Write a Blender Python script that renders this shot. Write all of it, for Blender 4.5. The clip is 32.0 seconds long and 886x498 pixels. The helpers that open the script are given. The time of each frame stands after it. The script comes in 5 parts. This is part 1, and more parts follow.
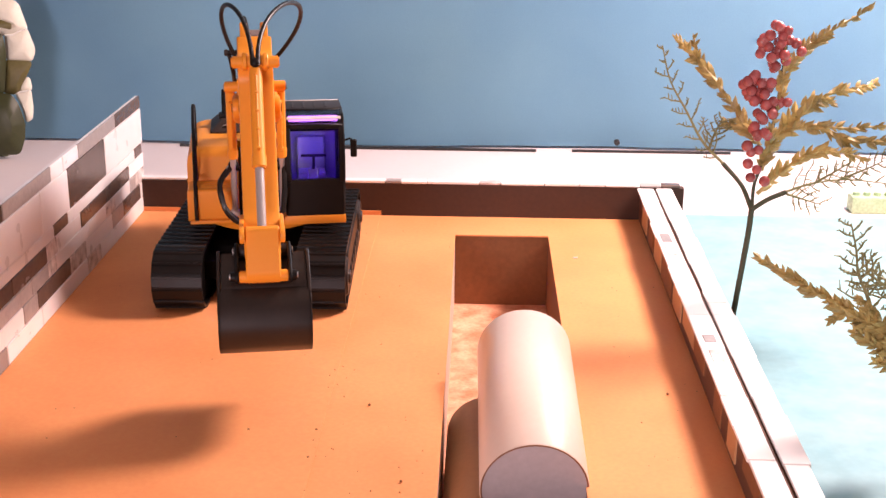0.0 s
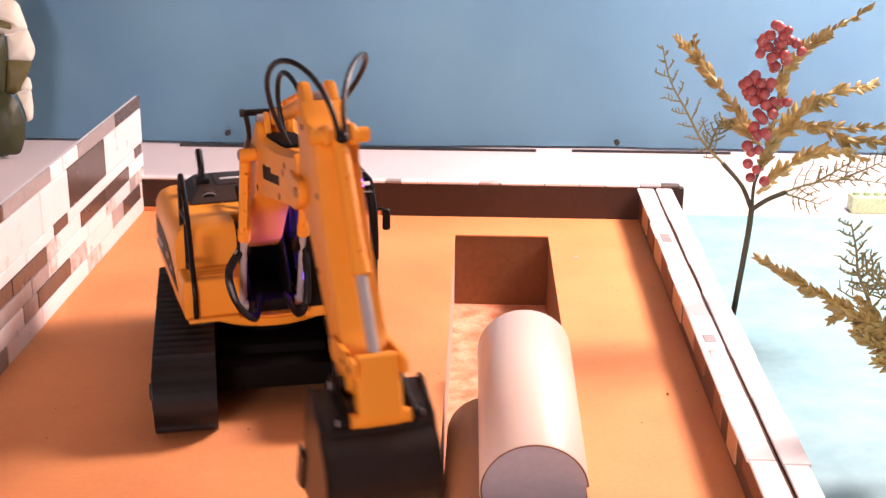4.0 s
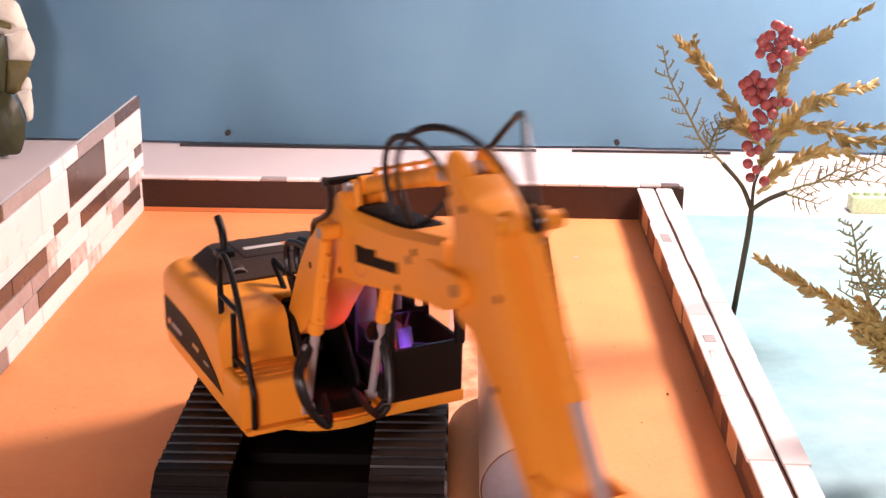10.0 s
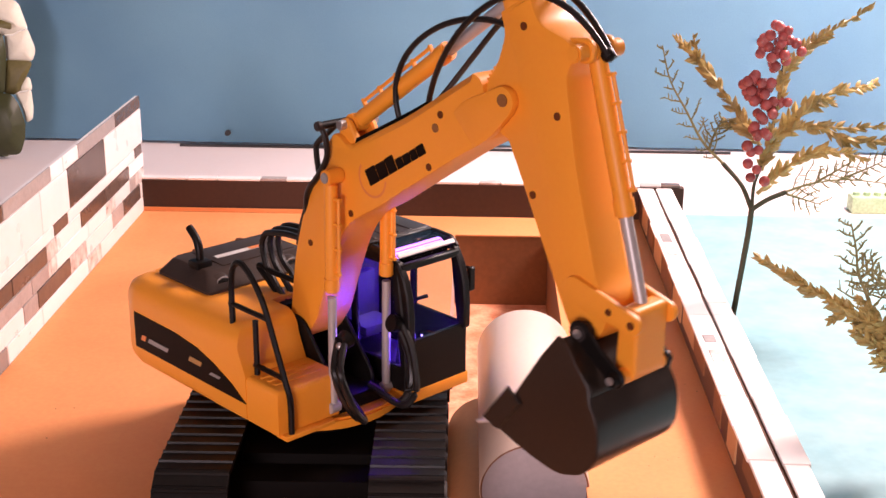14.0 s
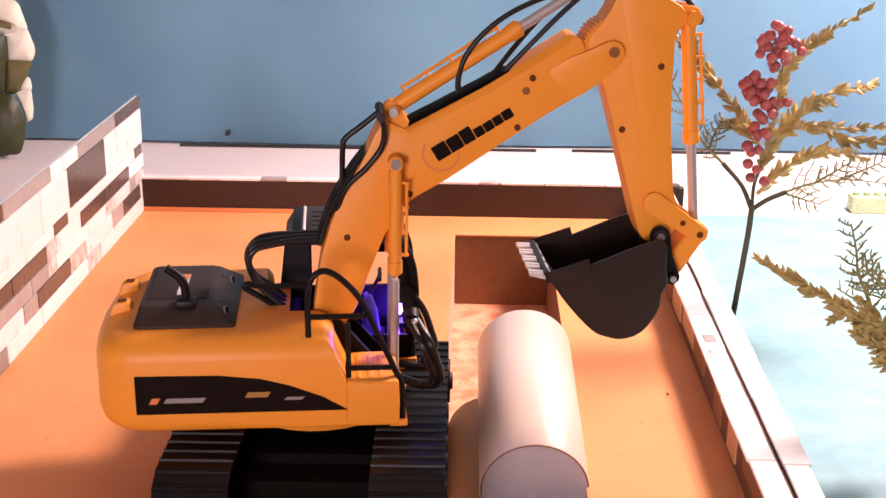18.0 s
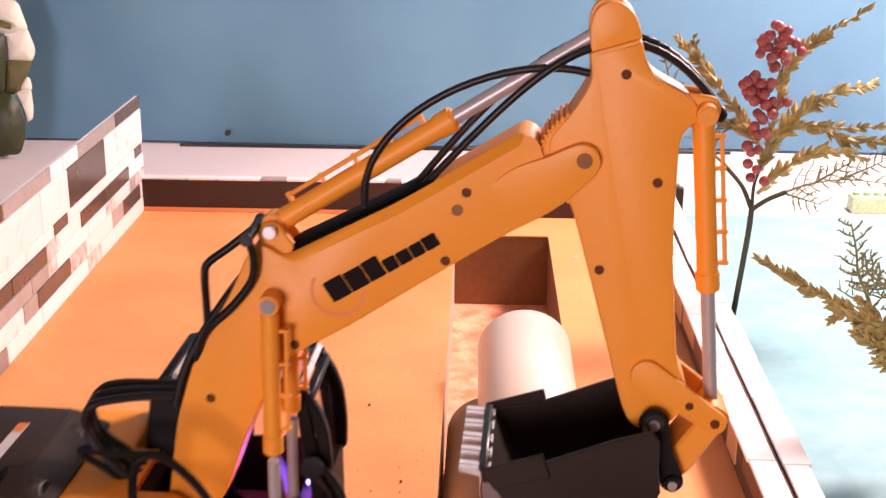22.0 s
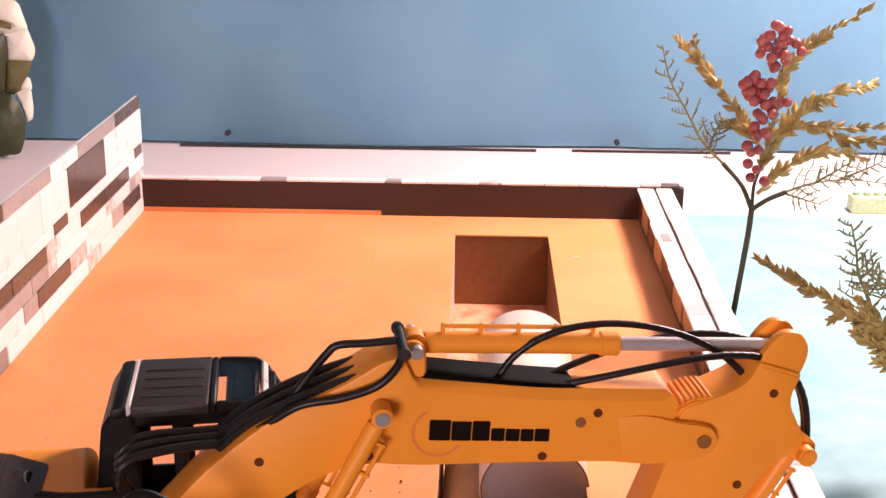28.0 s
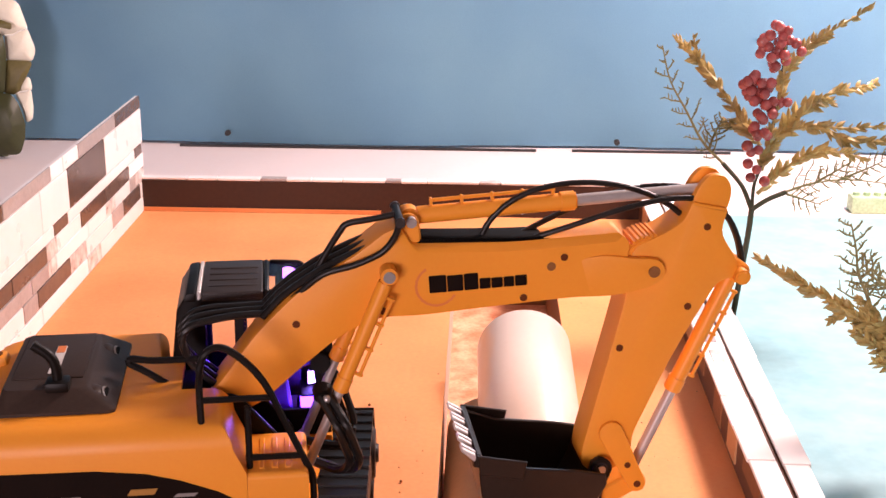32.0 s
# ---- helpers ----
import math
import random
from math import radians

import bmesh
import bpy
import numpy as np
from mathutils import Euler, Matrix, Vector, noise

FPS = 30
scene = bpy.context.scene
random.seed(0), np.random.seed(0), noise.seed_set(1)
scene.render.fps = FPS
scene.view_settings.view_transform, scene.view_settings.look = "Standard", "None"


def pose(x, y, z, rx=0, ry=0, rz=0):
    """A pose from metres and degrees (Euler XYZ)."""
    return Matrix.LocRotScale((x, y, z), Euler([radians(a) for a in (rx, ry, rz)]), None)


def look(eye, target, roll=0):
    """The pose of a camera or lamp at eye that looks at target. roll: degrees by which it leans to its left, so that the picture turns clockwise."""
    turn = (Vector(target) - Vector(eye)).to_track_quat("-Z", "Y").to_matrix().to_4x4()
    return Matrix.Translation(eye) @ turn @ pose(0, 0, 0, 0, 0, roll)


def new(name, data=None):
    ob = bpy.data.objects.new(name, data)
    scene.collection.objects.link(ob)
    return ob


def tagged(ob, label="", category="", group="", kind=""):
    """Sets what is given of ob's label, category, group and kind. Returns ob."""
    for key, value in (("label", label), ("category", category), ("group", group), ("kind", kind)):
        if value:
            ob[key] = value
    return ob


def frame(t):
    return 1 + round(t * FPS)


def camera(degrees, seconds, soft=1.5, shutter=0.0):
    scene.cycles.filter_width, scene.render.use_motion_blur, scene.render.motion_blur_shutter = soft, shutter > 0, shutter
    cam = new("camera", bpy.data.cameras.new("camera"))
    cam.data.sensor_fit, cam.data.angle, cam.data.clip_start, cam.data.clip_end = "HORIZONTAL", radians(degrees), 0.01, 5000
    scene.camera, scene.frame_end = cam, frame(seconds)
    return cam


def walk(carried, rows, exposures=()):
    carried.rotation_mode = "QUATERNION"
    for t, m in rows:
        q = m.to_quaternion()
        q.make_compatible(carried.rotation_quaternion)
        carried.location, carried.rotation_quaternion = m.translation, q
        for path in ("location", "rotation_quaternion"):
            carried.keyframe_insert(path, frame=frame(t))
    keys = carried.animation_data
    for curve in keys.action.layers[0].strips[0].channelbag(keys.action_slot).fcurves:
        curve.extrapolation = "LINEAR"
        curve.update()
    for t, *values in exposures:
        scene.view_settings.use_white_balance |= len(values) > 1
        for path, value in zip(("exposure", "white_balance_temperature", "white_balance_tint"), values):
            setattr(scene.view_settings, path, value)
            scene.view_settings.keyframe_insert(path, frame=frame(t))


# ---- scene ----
cam = camera(37.82, 32.0, soft=1.5, shutter=1.0)

# one fixed camera on a stand in front of the diorama
EYE = Vector((0.0, 0.0, 0.4378))
CAM = look(EYE, EYE + Vector((-0.02636, 0.94853, -0.31558)), 0.5184)
walk(cam, [(0, CAM), (32, CAM)], exposures=[(0, 0.08, 7400, 36), (32, 0.08, 7400, 36)])

# ---- light ----
world = bpy.data.worlds.new("room_air")
scene.world = world
world.use_nodes = True
world.node_tree.nodes["Background"].inputs[0].default_value = (1.0, 0.96, 0.93, 1)
world.node_tree.nodes["Background"].inputs[1].default_value = 0.03


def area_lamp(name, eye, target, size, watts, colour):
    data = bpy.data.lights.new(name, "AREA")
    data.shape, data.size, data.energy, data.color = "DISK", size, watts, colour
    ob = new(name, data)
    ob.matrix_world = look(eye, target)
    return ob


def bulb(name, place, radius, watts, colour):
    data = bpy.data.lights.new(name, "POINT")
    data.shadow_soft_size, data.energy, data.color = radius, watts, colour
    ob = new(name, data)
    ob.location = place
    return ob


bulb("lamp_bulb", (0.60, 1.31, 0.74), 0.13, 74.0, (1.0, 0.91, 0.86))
# unseen soft lamp added low in front, to fill faces towards the camera
area_lamp("front_fill", (-0.95, -3.20, 0.36), (-0.1, 1.2, 0.16), 1.3, 91.0, (0.97, 0.94, 1.0))


# ---- materials ----
def mat(name, colour, rough=0.5, metal=0.0, var=0.12, scale=40.0, fine=400.0, bump=0.05, colour2=None, emit=None, strength=0.0, spread=0.5, coat=0.0, rnd=0.0, depth=0.0006, spec=0.5):
    """A surface with a slow stain and a fine grain, at sizes in the world's metres."""
    m = bpy.data.materials.new(name)
    m.use_nodes = True
    nt = m.node_tree
    b = nt.nodes["Principled BSDF"]
    tc = nt.nodes.new("ShaderNodeTexCoord")
    n1, n2 = nt.nodes.new("ShaderNodeTexNoise"), nt.nodes.new("ShaderNodeTexNoise")
    n1.inputs["Scale"].default_value, n1.inputs["Detail"].default_value = scale, 4
    n2.inputs["Scale"].default_value, n2.inputs["Detail"].default_value = fine, 3
    for n in (n1, n2):
        nt.links.new(tc.outputs["Object"], n.inputs["Vector"])
    ramp = nt.nodes.new("ShaderNodeValToRGB")
    c = Vector(colour)
    c2 = Vector(colour2) if colour2 else c * (1 - var * 2)
    ramp.color_ramp.elements[0].position, ramp.color_ramp.elements[1].position = 0.5 - spread / 2, 0.5 + spread / 2
    ramp.color_ramp.elements[0].color, ramp.color_ramp.elements[1].color = (*c2, 1), (*c, 1)
    nt.links.new(n1.outputs["Fac"], ramp.inputs["Fac"])
    mix = nt.nodes.new("ShaderNodeMix")
    mix.data_type, mix.blend_type = "RGBA", "OVERLAY"
    mix.inputs["Factor"].default_value = min(1.0, var * 2)
    nt.links.new(ramp.outputs["Color"], mix.inputs["A"])
    nt.links.new(n2.outputs["Fac"], mix.inputs["B"])
    out = mix.outputs["Result"]
    if rnd:
        info, hsv = nt.nodes.new("ShaderNodeObjectInfo"), nt.nodes.new("ShaderNodeHueSaturation")
        mr = nt.nodes.new("ShaderNodeMapRange")
        mr.inputs["To Min"].default_value, mr.inputs["To Max"].default_value = 1 - rnd, 1 + rnd
        nt.links.new(info.outputs["Random"], mr.inputs["Value"])
        nt.links.new(mr.outputs["Result"], hsv.inputs["Value"])
        nt.links.new(out, hsv.inputs["Color"])
        out = hsv.outputs["Color"]
    nt.links.new(out, b.inputs["Base Color"])
    rr = nt.nodes.new("ShaderNodeMapRange")
    rr.inputs["To Min"].default_value, rr.inputs["To Max"].default_value = max(0.02, rough - 0.08), min(1, rough + 0.08)
    nt.links.new(n1.outputs["Fac"], rr.inputs["Value"])
    nt.links.new(rr.outputs["Result"], b.inputs["Roughness"])
    b.inputs["Metallic"].default_value = metal
    b.inputs["Coat Weight"].default_value = coat
    b.inputs["Specular IOR Level"].default_value = spec
    if bump:
        bp = nt.nodes.new("ShaderNodeBump")
        bp.inputs["Strength"].default_value, bp.inputs["Distance"].default_value = bump, depth
        nt.links.new(n2.outputs["Fac"], bp.inputs["Height"])
        nt.links.new(bp.outputs["Normal"], b.inputs["Normal"])
    if emit:
        b.inputs["Emission Color"].default_value, b.inputs["Emission Strength"].default_value = (*emit, 1), strength
    return m


def glass(name, colour=(1, 1, 1), rough=0.02):
    m = bpy.data.materials.new(name)
    m.use_nodes = True
    b = m.node_tree.nodes["Principled BSDF"]
    b.inputs["Base Color"].default_value = (*colour, 1)
    b.inputs["Roughness"].default_value, b.inputs["IOR"].default_value = rough, 1.1
    b.inputs["Transmission Weight"].default_value = 1.0
    return m


KRAFT = mat("kraft_paper", (0.86, 0.345, 0.128), 0.75, var=0.06, scale=7, fine=260, bump=0.08, colour2=(0.72, 0.255, 0.085), spread=0.5)
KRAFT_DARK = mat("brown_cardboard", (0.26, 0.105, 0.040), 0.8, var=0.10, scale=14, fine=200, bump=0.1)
PIT_EARTH = mat("red_clay", (0.62, 0.22, 0.11), 0.9, var=0.2, scale=45, fine=300, bump=0.5, colour2=(0.80, 0.42, 0.26), spread=0.3)
WALL_DARK = mat("dark_brown_card", (0.055, 0.020, 0.010), 0.75, var=0.12, scale=18, fine=200, bump=0.1)
# brown card, darkened further for the shade on the low wall's inner face
RAIL_SHADED_BROWN = mat("rail_shaded_brown_card", (0.13, 0.050, 0.024), 0.75, var=0.12, scale=25, fine=200, bump=0.15)
WHITE_TABLE = mat("white_board", (0.83, 0.74, 0.725), 0.5, var=0.03, scale=6, fine=120, bump=0.02)
BLUE_CLOTH = mat("blue_cloth", (0.235, 0.510, 0.665), 0.85, var=0.05, scale=3.4, fine=900, bump=0.1, colour2=(0.150, 0.375, 0.575), spread=0.55)
BLUE_SHEET = mat("pale_blue_sheet", (0.165, 0.40, 0.45), 0.6, var=0.07, scale=22, fine=90, bump=0.05, colour2=(0.24, 0.47, 0.50))
YELLOW = mat("yellow_plastic", (0.88, 0.312, 0.030), 0.44, var=0.03, scale=18, fine=500, bump=0.02, spec=0.36)
BLACK = mat("black_plastic", (0.006, 0.0045, 0.004), 0.45, var=0.1, scale=30, fine=500, bump=0.05, spec=0.18)
# darker, duller copy of the black plastic, carrying the shade under the body
SHADE_BLACK = mat("dull_shaded_black", (0.004, 0.003, 0.0025), 0.7, var=0.1, scale=30, fine=500, bump=0.05, spec=0.06)
DARK_GREY = mat("dark_grey_plastic", (0.038, 0.030, 0.028), 0.45, var=0.1, scale=30, fine=400, bump=0.05, spec=0.2)
HOSE = mat("glossy_black_hose", (0.010, 0.008, 0.007), 0.38, var=0.1, scale=60, fine=600, bump=0.03, spec=0.35)
GLINT_GREY = mat("pale_grey_glint", (0.62, 0.58, 0.56), 0.3, var=0.05, scale=60, fine=500, bump=0.0)
# lamplight on the left trench wall, put into the card's colour
LIT_TRENCH_SIDE = mat("lit_trench_card", (0.74, 0.48, 0.36), 0.8, var=0.08, scale=30, fine=300, bump=0.1)
RUBBER = mat("black_rubber", (0.0065, 0.005, 0.0045), 0.42, var=0.15, scale=60, fine=600, bump=0.15, rnd=0.2, spec=0.26)
BUCKET = mat("bucket_metal", (0.022, 0.0135, 0.0098), 0.36, metal=0.0, var=0.12, scale=25, fine=300, bump=0.08, spec=0.36)
STEEL = mat("bright_steel", (0.55, 0.52, 0.51), 0.35, metal=0.8, var=0.03, scale=60, fine=800, bump=0.02)
ROD_GREY = mat("silver_grey_plastic", (0.44, 0.40, 0.385), 0.36, metal=0.25, var=0.05, scale=60, fine=800, bump=0.02)
TOOTH = mat("worn_tooth_steel", (0.78, 0.76, 0.76), 0.38, metal=0.55, var=0.1, scale=120, fine=900, bump=0.05)
WORN_PIN = mat("worn_pin", (0.28, 0.11, 0.035), 0.45, var=0.1, scale=200, fine=900, bump=0.0, spec=0.2)
SCREW = mat("dark_screw_hole", (0.14, 0.036, 0.010), 0.5, var=0.1, scale=200, fine=900, bump=0.0, spec=0.12)
DECAL = mat("dark_decal", (0.010, 0.005, 0.0035), 0.5, var=0.1, scale=60, fine=500, bump=0.0, spec=0.06)
DECAL_RED = mat("orange_red_print", (0.80, 0.22, 0.05), 0.4, var=0.05, scale=60, fine=500, bump=0.0)
DECAL_OCHRE = mat("ochre_print", (0.42, 0.20, 0.04), 0.4, var=0.05, scale=60, fine=500, bump=0.0)
HOOD = mat("charcoal_hood_plastic", (0.046, 0.030, 0.024), 0.45, var=0.1, scale=30, fine=400, bump=0.05, spec=0.14)
DECAL_GLINT_WHITE = mat("pale_print_and_glint", (0.62, 0.58, 0.55), 0.4, var=0.05, scale=60, fine=500, bump=0.0)
DECAL_GLINT_GREY = mat("grey_print_and_glint", (0.26, 0.24, 0.23), 0.4, var=0.05, scale=60, fine=500, bump=0.0)
PIPE_SKIN = mat("white_card_tube", (0.82, 0.665, 0.555), 0.38, var=0.03, scale=12, fine=200, bump=0.04, coat=0.3)
PIPE_BROWN = mat("kraft_card_tube", (0.55, 0.30, 0.14), 0.6, var=0.05, scale=14, fine=200, bump=0.05)
PIPE_CAP = mat("grey_cap", (0.44, 0.41, 0.43), 0.5, var=0.06, scale=30, fine=200, bump=0.06)
BLACK_MARK = mat("black_mark", (0.02, 0.018, 0.018), 0.5, var=0.0, scale=60, fine=300, bump=0.0)
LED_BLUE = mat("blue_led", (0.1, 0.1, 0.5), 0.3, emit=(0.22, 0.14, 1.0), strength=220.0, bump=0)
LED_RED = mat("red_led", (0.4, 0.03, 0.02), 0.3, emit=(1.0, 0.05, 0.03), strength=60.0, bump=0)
# glows for drums added inside the cab, apart from the cab lamp
CAB_RED = mat("red_cab_glow", (0.3, 0.03, 0.02), 0.4, emit=(1.0, 0.06, 0.02), strength=22.0, bump=0)
CAB_GLOW = mat("violet_cab_glow", (0.12, 0.05, 0.4), 0.4, emit=(0.08, 0.02, 1.0), strength=85.0, bump=0)
FLOOR_GLOW = mat("violet_floor_glow", (0.12, 0.05, 0.4), 0.4, emit=(0.08, 0.02, 1.0), strength=140.0, bump=0)
SKY_GLOW = mat("violet_roof_glow", (0.4, 0.2, 0.6), 0.4, emit=(0.46, 0.18, 1.0), strength=4.0, bump=0)
SKY_RED = mat("red_roof_glow", (0.5, 0.25, 0.2), 0.4, emit=(1.0, 0.30, 0.18), strength=0.5, bump=0)
CAB_LINING = mat("pale_grey_cab_plastic", (0.16, 0.15, 0.18), 0.45, var=0.05, scale=40, fine=400, bump=0.02)
GLASS = glass("clear_window", (0.93, 0.93, 1.0))
TILE_WHITE = mat("white_tile", (0.90, 0.865, 0.85), 0.3, var=0.04, scale=30, fine=200, bump=0.03, rnd=0.06)
CAP_WHITE = mat("matt_white_edge", (0.93, 0.90, 0.88), 0.75, var=0.02, scale=30, fine=200, bump=0.03, rnd=0.02)
TILE_GREY = mat("grey_stone_tile", (0.40, 0.35, 0.33), 0.35, var=0.12, scale=50, fine=250, bump=0.05, rnd=0.2)
TILE_BROWN = mat("brown_tile", (0.13, 0.088, 0.072), 0.25, var=0.1, scale=40, fine=250, bump=0.03, rnd=0.15)
TILE_MARBLE = mat("marbled_tile", (0.78, 0.70, 0.66), 0.3, var=0.2, scale=90, fine=250, bump=0.03, colour2=(0.42, 0.36, 0.33), spread=0.3, rnd=0.1)
CEILING_PAINT = mat("ceiling_fill_paint", (0.42, 0.38, 0.36), 0.85, var=0.03, scale=3, fine=100, bump=0.05)
WALL_PAINT = mat("unseen_dark_wall_paint", (0.09, 0.075, 0.07), 0.8, var=0.03, scale=3, fine=100, bump=0.05)


# ---- mesh helpers ----
def mesh_of(name, bm, material):
    me = bpy.data.meshes.new(name)
    bmesh.ops.recalc_face_normals(bm, faces=bm.faces)
    bm.to_mesh(me)
    bm.free()
    me.materials.append(material)
    return me


def smooth(me, angle=40):
    me.set_sharp_from_angle(angle=radians(angle))
    for p in me.polygons:
        p.use_smooth = True


def part(name, bm, material, parent=None, label="", m=None, soft=True):
    me = mesh_of(name, bm, material)
    if soft:
        smooth(me)
    ob = new(name, me)
    if parent:
        ob.parent = parent
    if m is not None:
        ob.matrix_basis = m
    if label:
        tagged(ob, label)
    return ob


def box(bm, x0, x1, y0, y1, z0, z1, bevel=0.0, seg=2):
    r = bmesh.ops.create_cube(bm, size=1.0)
    for v in r["verts"]:
        v.co = Vector(((x0 + x1) / 2 + v.co.x * (x1 - x0), (y0 + y1) / 2 + v.co.y * (y1 - y0), (z0 + z1) / 2 + v.co.z * (z1 - z0)))
    if bevel:
        es = {e for v in r["verts"] for e in v.link_edges}
        bmesh.ops.bevel(bm, geom=list(es), offset=bevel, segments=seg, affect="EDGES", profile=0.6)
    return bm


def slab(bm, outline, y0, y1, bevel=0.0, seg=2):
    """A side outline of (x, z) corners, given thickness from y0 to y1."""
    a = [bm.verts.new((x, y0, z)) for x, z in outline]
    b = [bm.verts.new((x, y1, z)) for x, z in outline]
    fs = [bm.faces.new(a), bm.faces.new(b[::-1])]
    n = len(a)
    for i in range(n):
        fs.append(bm.faces.new((a[i], b[i], b[(i + 1) % n], a[(i + 1) % n])))
    bmesh.ops.recalc_face_normals(bm, faces=fs)
    if bevel:
        es = list(fs[0].edges) + list(fs[1].edges)
        bmesh.ops.bevel(bm, geom=es, offset=bevel, segments=seg, affect="EDGES", profile=0.6)
    return bm


def rounded(pts, r, n=4):
    """The outline with its corners rounded; r may be a number or one number a corner."""
    out, k = [], len(pts)
    for i in range(k):
        p, a, b = Vector(pts[i]), Vector(pts[i - 1]), Vector(pts[(i + 1) % k])
        ri = r[i] if isinstance(r, (list, tuple)) else r
        da, db = (a - p), (b - p)
        ri = min(ri, da.length * 0.45, db.length * 0.45)
        if ri < 1e-5:
            out.append(tuple(p))
            continue
        s, e = p + da.normalized() * ri, p + db.normalized() * ri
        for j in range(n + 1):
            f = j / n
            q = s * (1 - f) ** 2 + p * 2 * f * (1 - f) + e * f * f
            out.append((q.x, q.y))
    return out


def rod(bm, a, b, r0, r1=None, seg=16, bevel=0.0):
    """A round bar from a to b."""
    a, b = Vector(a), Vector(b)
    d = b - a
    m = Matrix.Translation((a + b) / 2) @ d.to_track_quat("Z", "Y").to_matrix().to_4x4()
    r = bmesh.ops.create_cone(bm, cap_ends=True, segments=seg, radius1=r0, radius2=r0 if r1 is None else r1, depth=d.length, matrix=m)
    if bevel:
        es = {e for v in r["verts"] for e in v.link_edges if any(len(f.verts) > 4 for f in e.link_faces)}
        bmesh.ops.bevel(bm, geom=list(es), offset=bevel, segments=2, affect="EDGES")
    return bm


def ball(bm, c, r, seg=12, squash=(1, 1, 1)):
    bmesh.ops.create_uvsphere(bm, u_segments=seg, v_segments=max(6, seg * 2 // 3), radius=r, matrix=Matrix.Translation(c) @ Matrix.Diagonal((*squash, 1)))
    return bm


def tube(bm, pts, r, seg=8):
    """A bent round tube through pts, with closed ends; r may be one radius a point."""
    pts = [Vector(p) for p in pts]
    rings, up = [], Vector((0.13, 0.31, 0.94))
    for i, p in enumerate(pts):
        d = (pts[min(i + 1, len(pts) - 1)] - pts[max(i - 1, 0)]).normalized()
        x = d.cross(up)
        if x.length < 1e-3:
            x = d.cross(Vector((1, 0, 0)))
        x.normalize()
        y = d.cross(x)
        ri = r[i] if isinstance(r, (list, tuple)) else r
        rings.append([bm.verts.new(p + (x * math.cos(k * 2 * math.pi / seg) + y * math.sin(k * 2 * math.pi / seg)) * ri) for k in range(seg)])
    for a, b in zip(rings, rings[1:]):
        for k in range(seg):
            bm.faces.new((a[k], a[(k + 1) % seg], b[(k + 1) % seg], b[k]))
    bm.faces.new(rings[0][::-1])
    bm.faces.new(rings[-1])
    return bm


def spline(pts, n=6):
    """Points on a smooth curve through pts."""
    P = [Vector(p) for p in pts]
    P = [P[0] * 2 - P[1]] + P + [P[-1] * 2 - P[-2]]
    out = []
    for i in range(1, len(P) - 2):
        a, b, c, d = P[i - 1:i + 3]
        for j in range(n):
            t = j / n
            out.append(0.5 * (2 * b + (c - a) * t + (2 * a - 5 * b + 4 * c - d) * t * t + (3 * b - a - 3 * c + d) * t ** 3))
    return out + [P[-2]]


B = bmesh.new

# ---- the setting ----
PX0, PX1, PY1 = -0.0243, 0.0784, 1.367   # the trench in the floor
PY0, PIT = 0.50, -0.082
XL, XR, YB = -0.390, 0.1850, 1.436


def sheet_with_hole(name, material, x0, x1, y0, y1, z0, z1, label):
    bm = B()
    xs, ys = [x0, PX0, PX1, x1], [y0, PY0, PY1, y1]
    for z in (z0, z1):
        g = [[bm.verts.new((x, y, z)) for x in xs] for y in ys]
        for j in range(3):
            for i in range(3):
                if (i, j) != (1, 1):
                    bm.faces.new((g[j][i], g[j][i + 1], g[j + 1][i + 1], g[j + 1][i]))
    bm.verts.ensure_lookup_table()
    lo, hi = bm.verts[:16], bm.verts[16:]
    for ring in ([0, 1, 2, 3, 7, 11, 15, 14, 13, 12, 8, 4], [5, 6, 10, 9]):
        for k in range(len(ring)):
            a, b = ring[k], ring[(k + 1) % len(ring)]
            bm.faces.new((lo[a], lo[b], hi[b], hi[a]))
    return tagged(part(name, bm, material, soft=False), label, "floor", kind="structure")


sheet_with_hole("floor", KRAFT, XL, XR + 0.006, 0.44, YB, -0.0016, 0.0, "orange-brown kraft paper floor of the dig site with a trench cut in it")
# the left sheet overlaps the right one along a slanting seam
bm = B()
a = [(XL + 0.001, 0.45), (-0.1165, 0.45), (-0.112, YB - 0.003), (XL + 0.001, YB - 0.003)]
lo = [bm.verts.new((x, y, 0.0004)) for x, y in a]
hi = [bm.verts.new((x, y, 0.0014)) for x, y in a]
bm.faces.new(lo[::-1]), bm.faces.new(hi)
for i in range(4):
    bm.faces.new((lo[i], lo[(i + 1) % 4], hi[(i + 1) % 4], hi[i]))
box(bm, XL + 0.001, -0.112, YB - 0.0028, YB - 0.0016, 0.0016, 0.0062)
tagged(part("floor_sheet", bm, KRAFT, soft=False), "kraft paper sheet overlapping the floor, with a straight cut edge", "paper", kind="structure")

bm = B()
box(bm, PX0 - 0.02, PX1 + 0.02, PY0 - 0.02, PY1 + 0.02, PIT - 0.01, PIT)
tagged(part("trench_floor", bm, PIT_EARTH, soft=False), "rough reddish clay bottom of the trench", "trench", kind="structure")
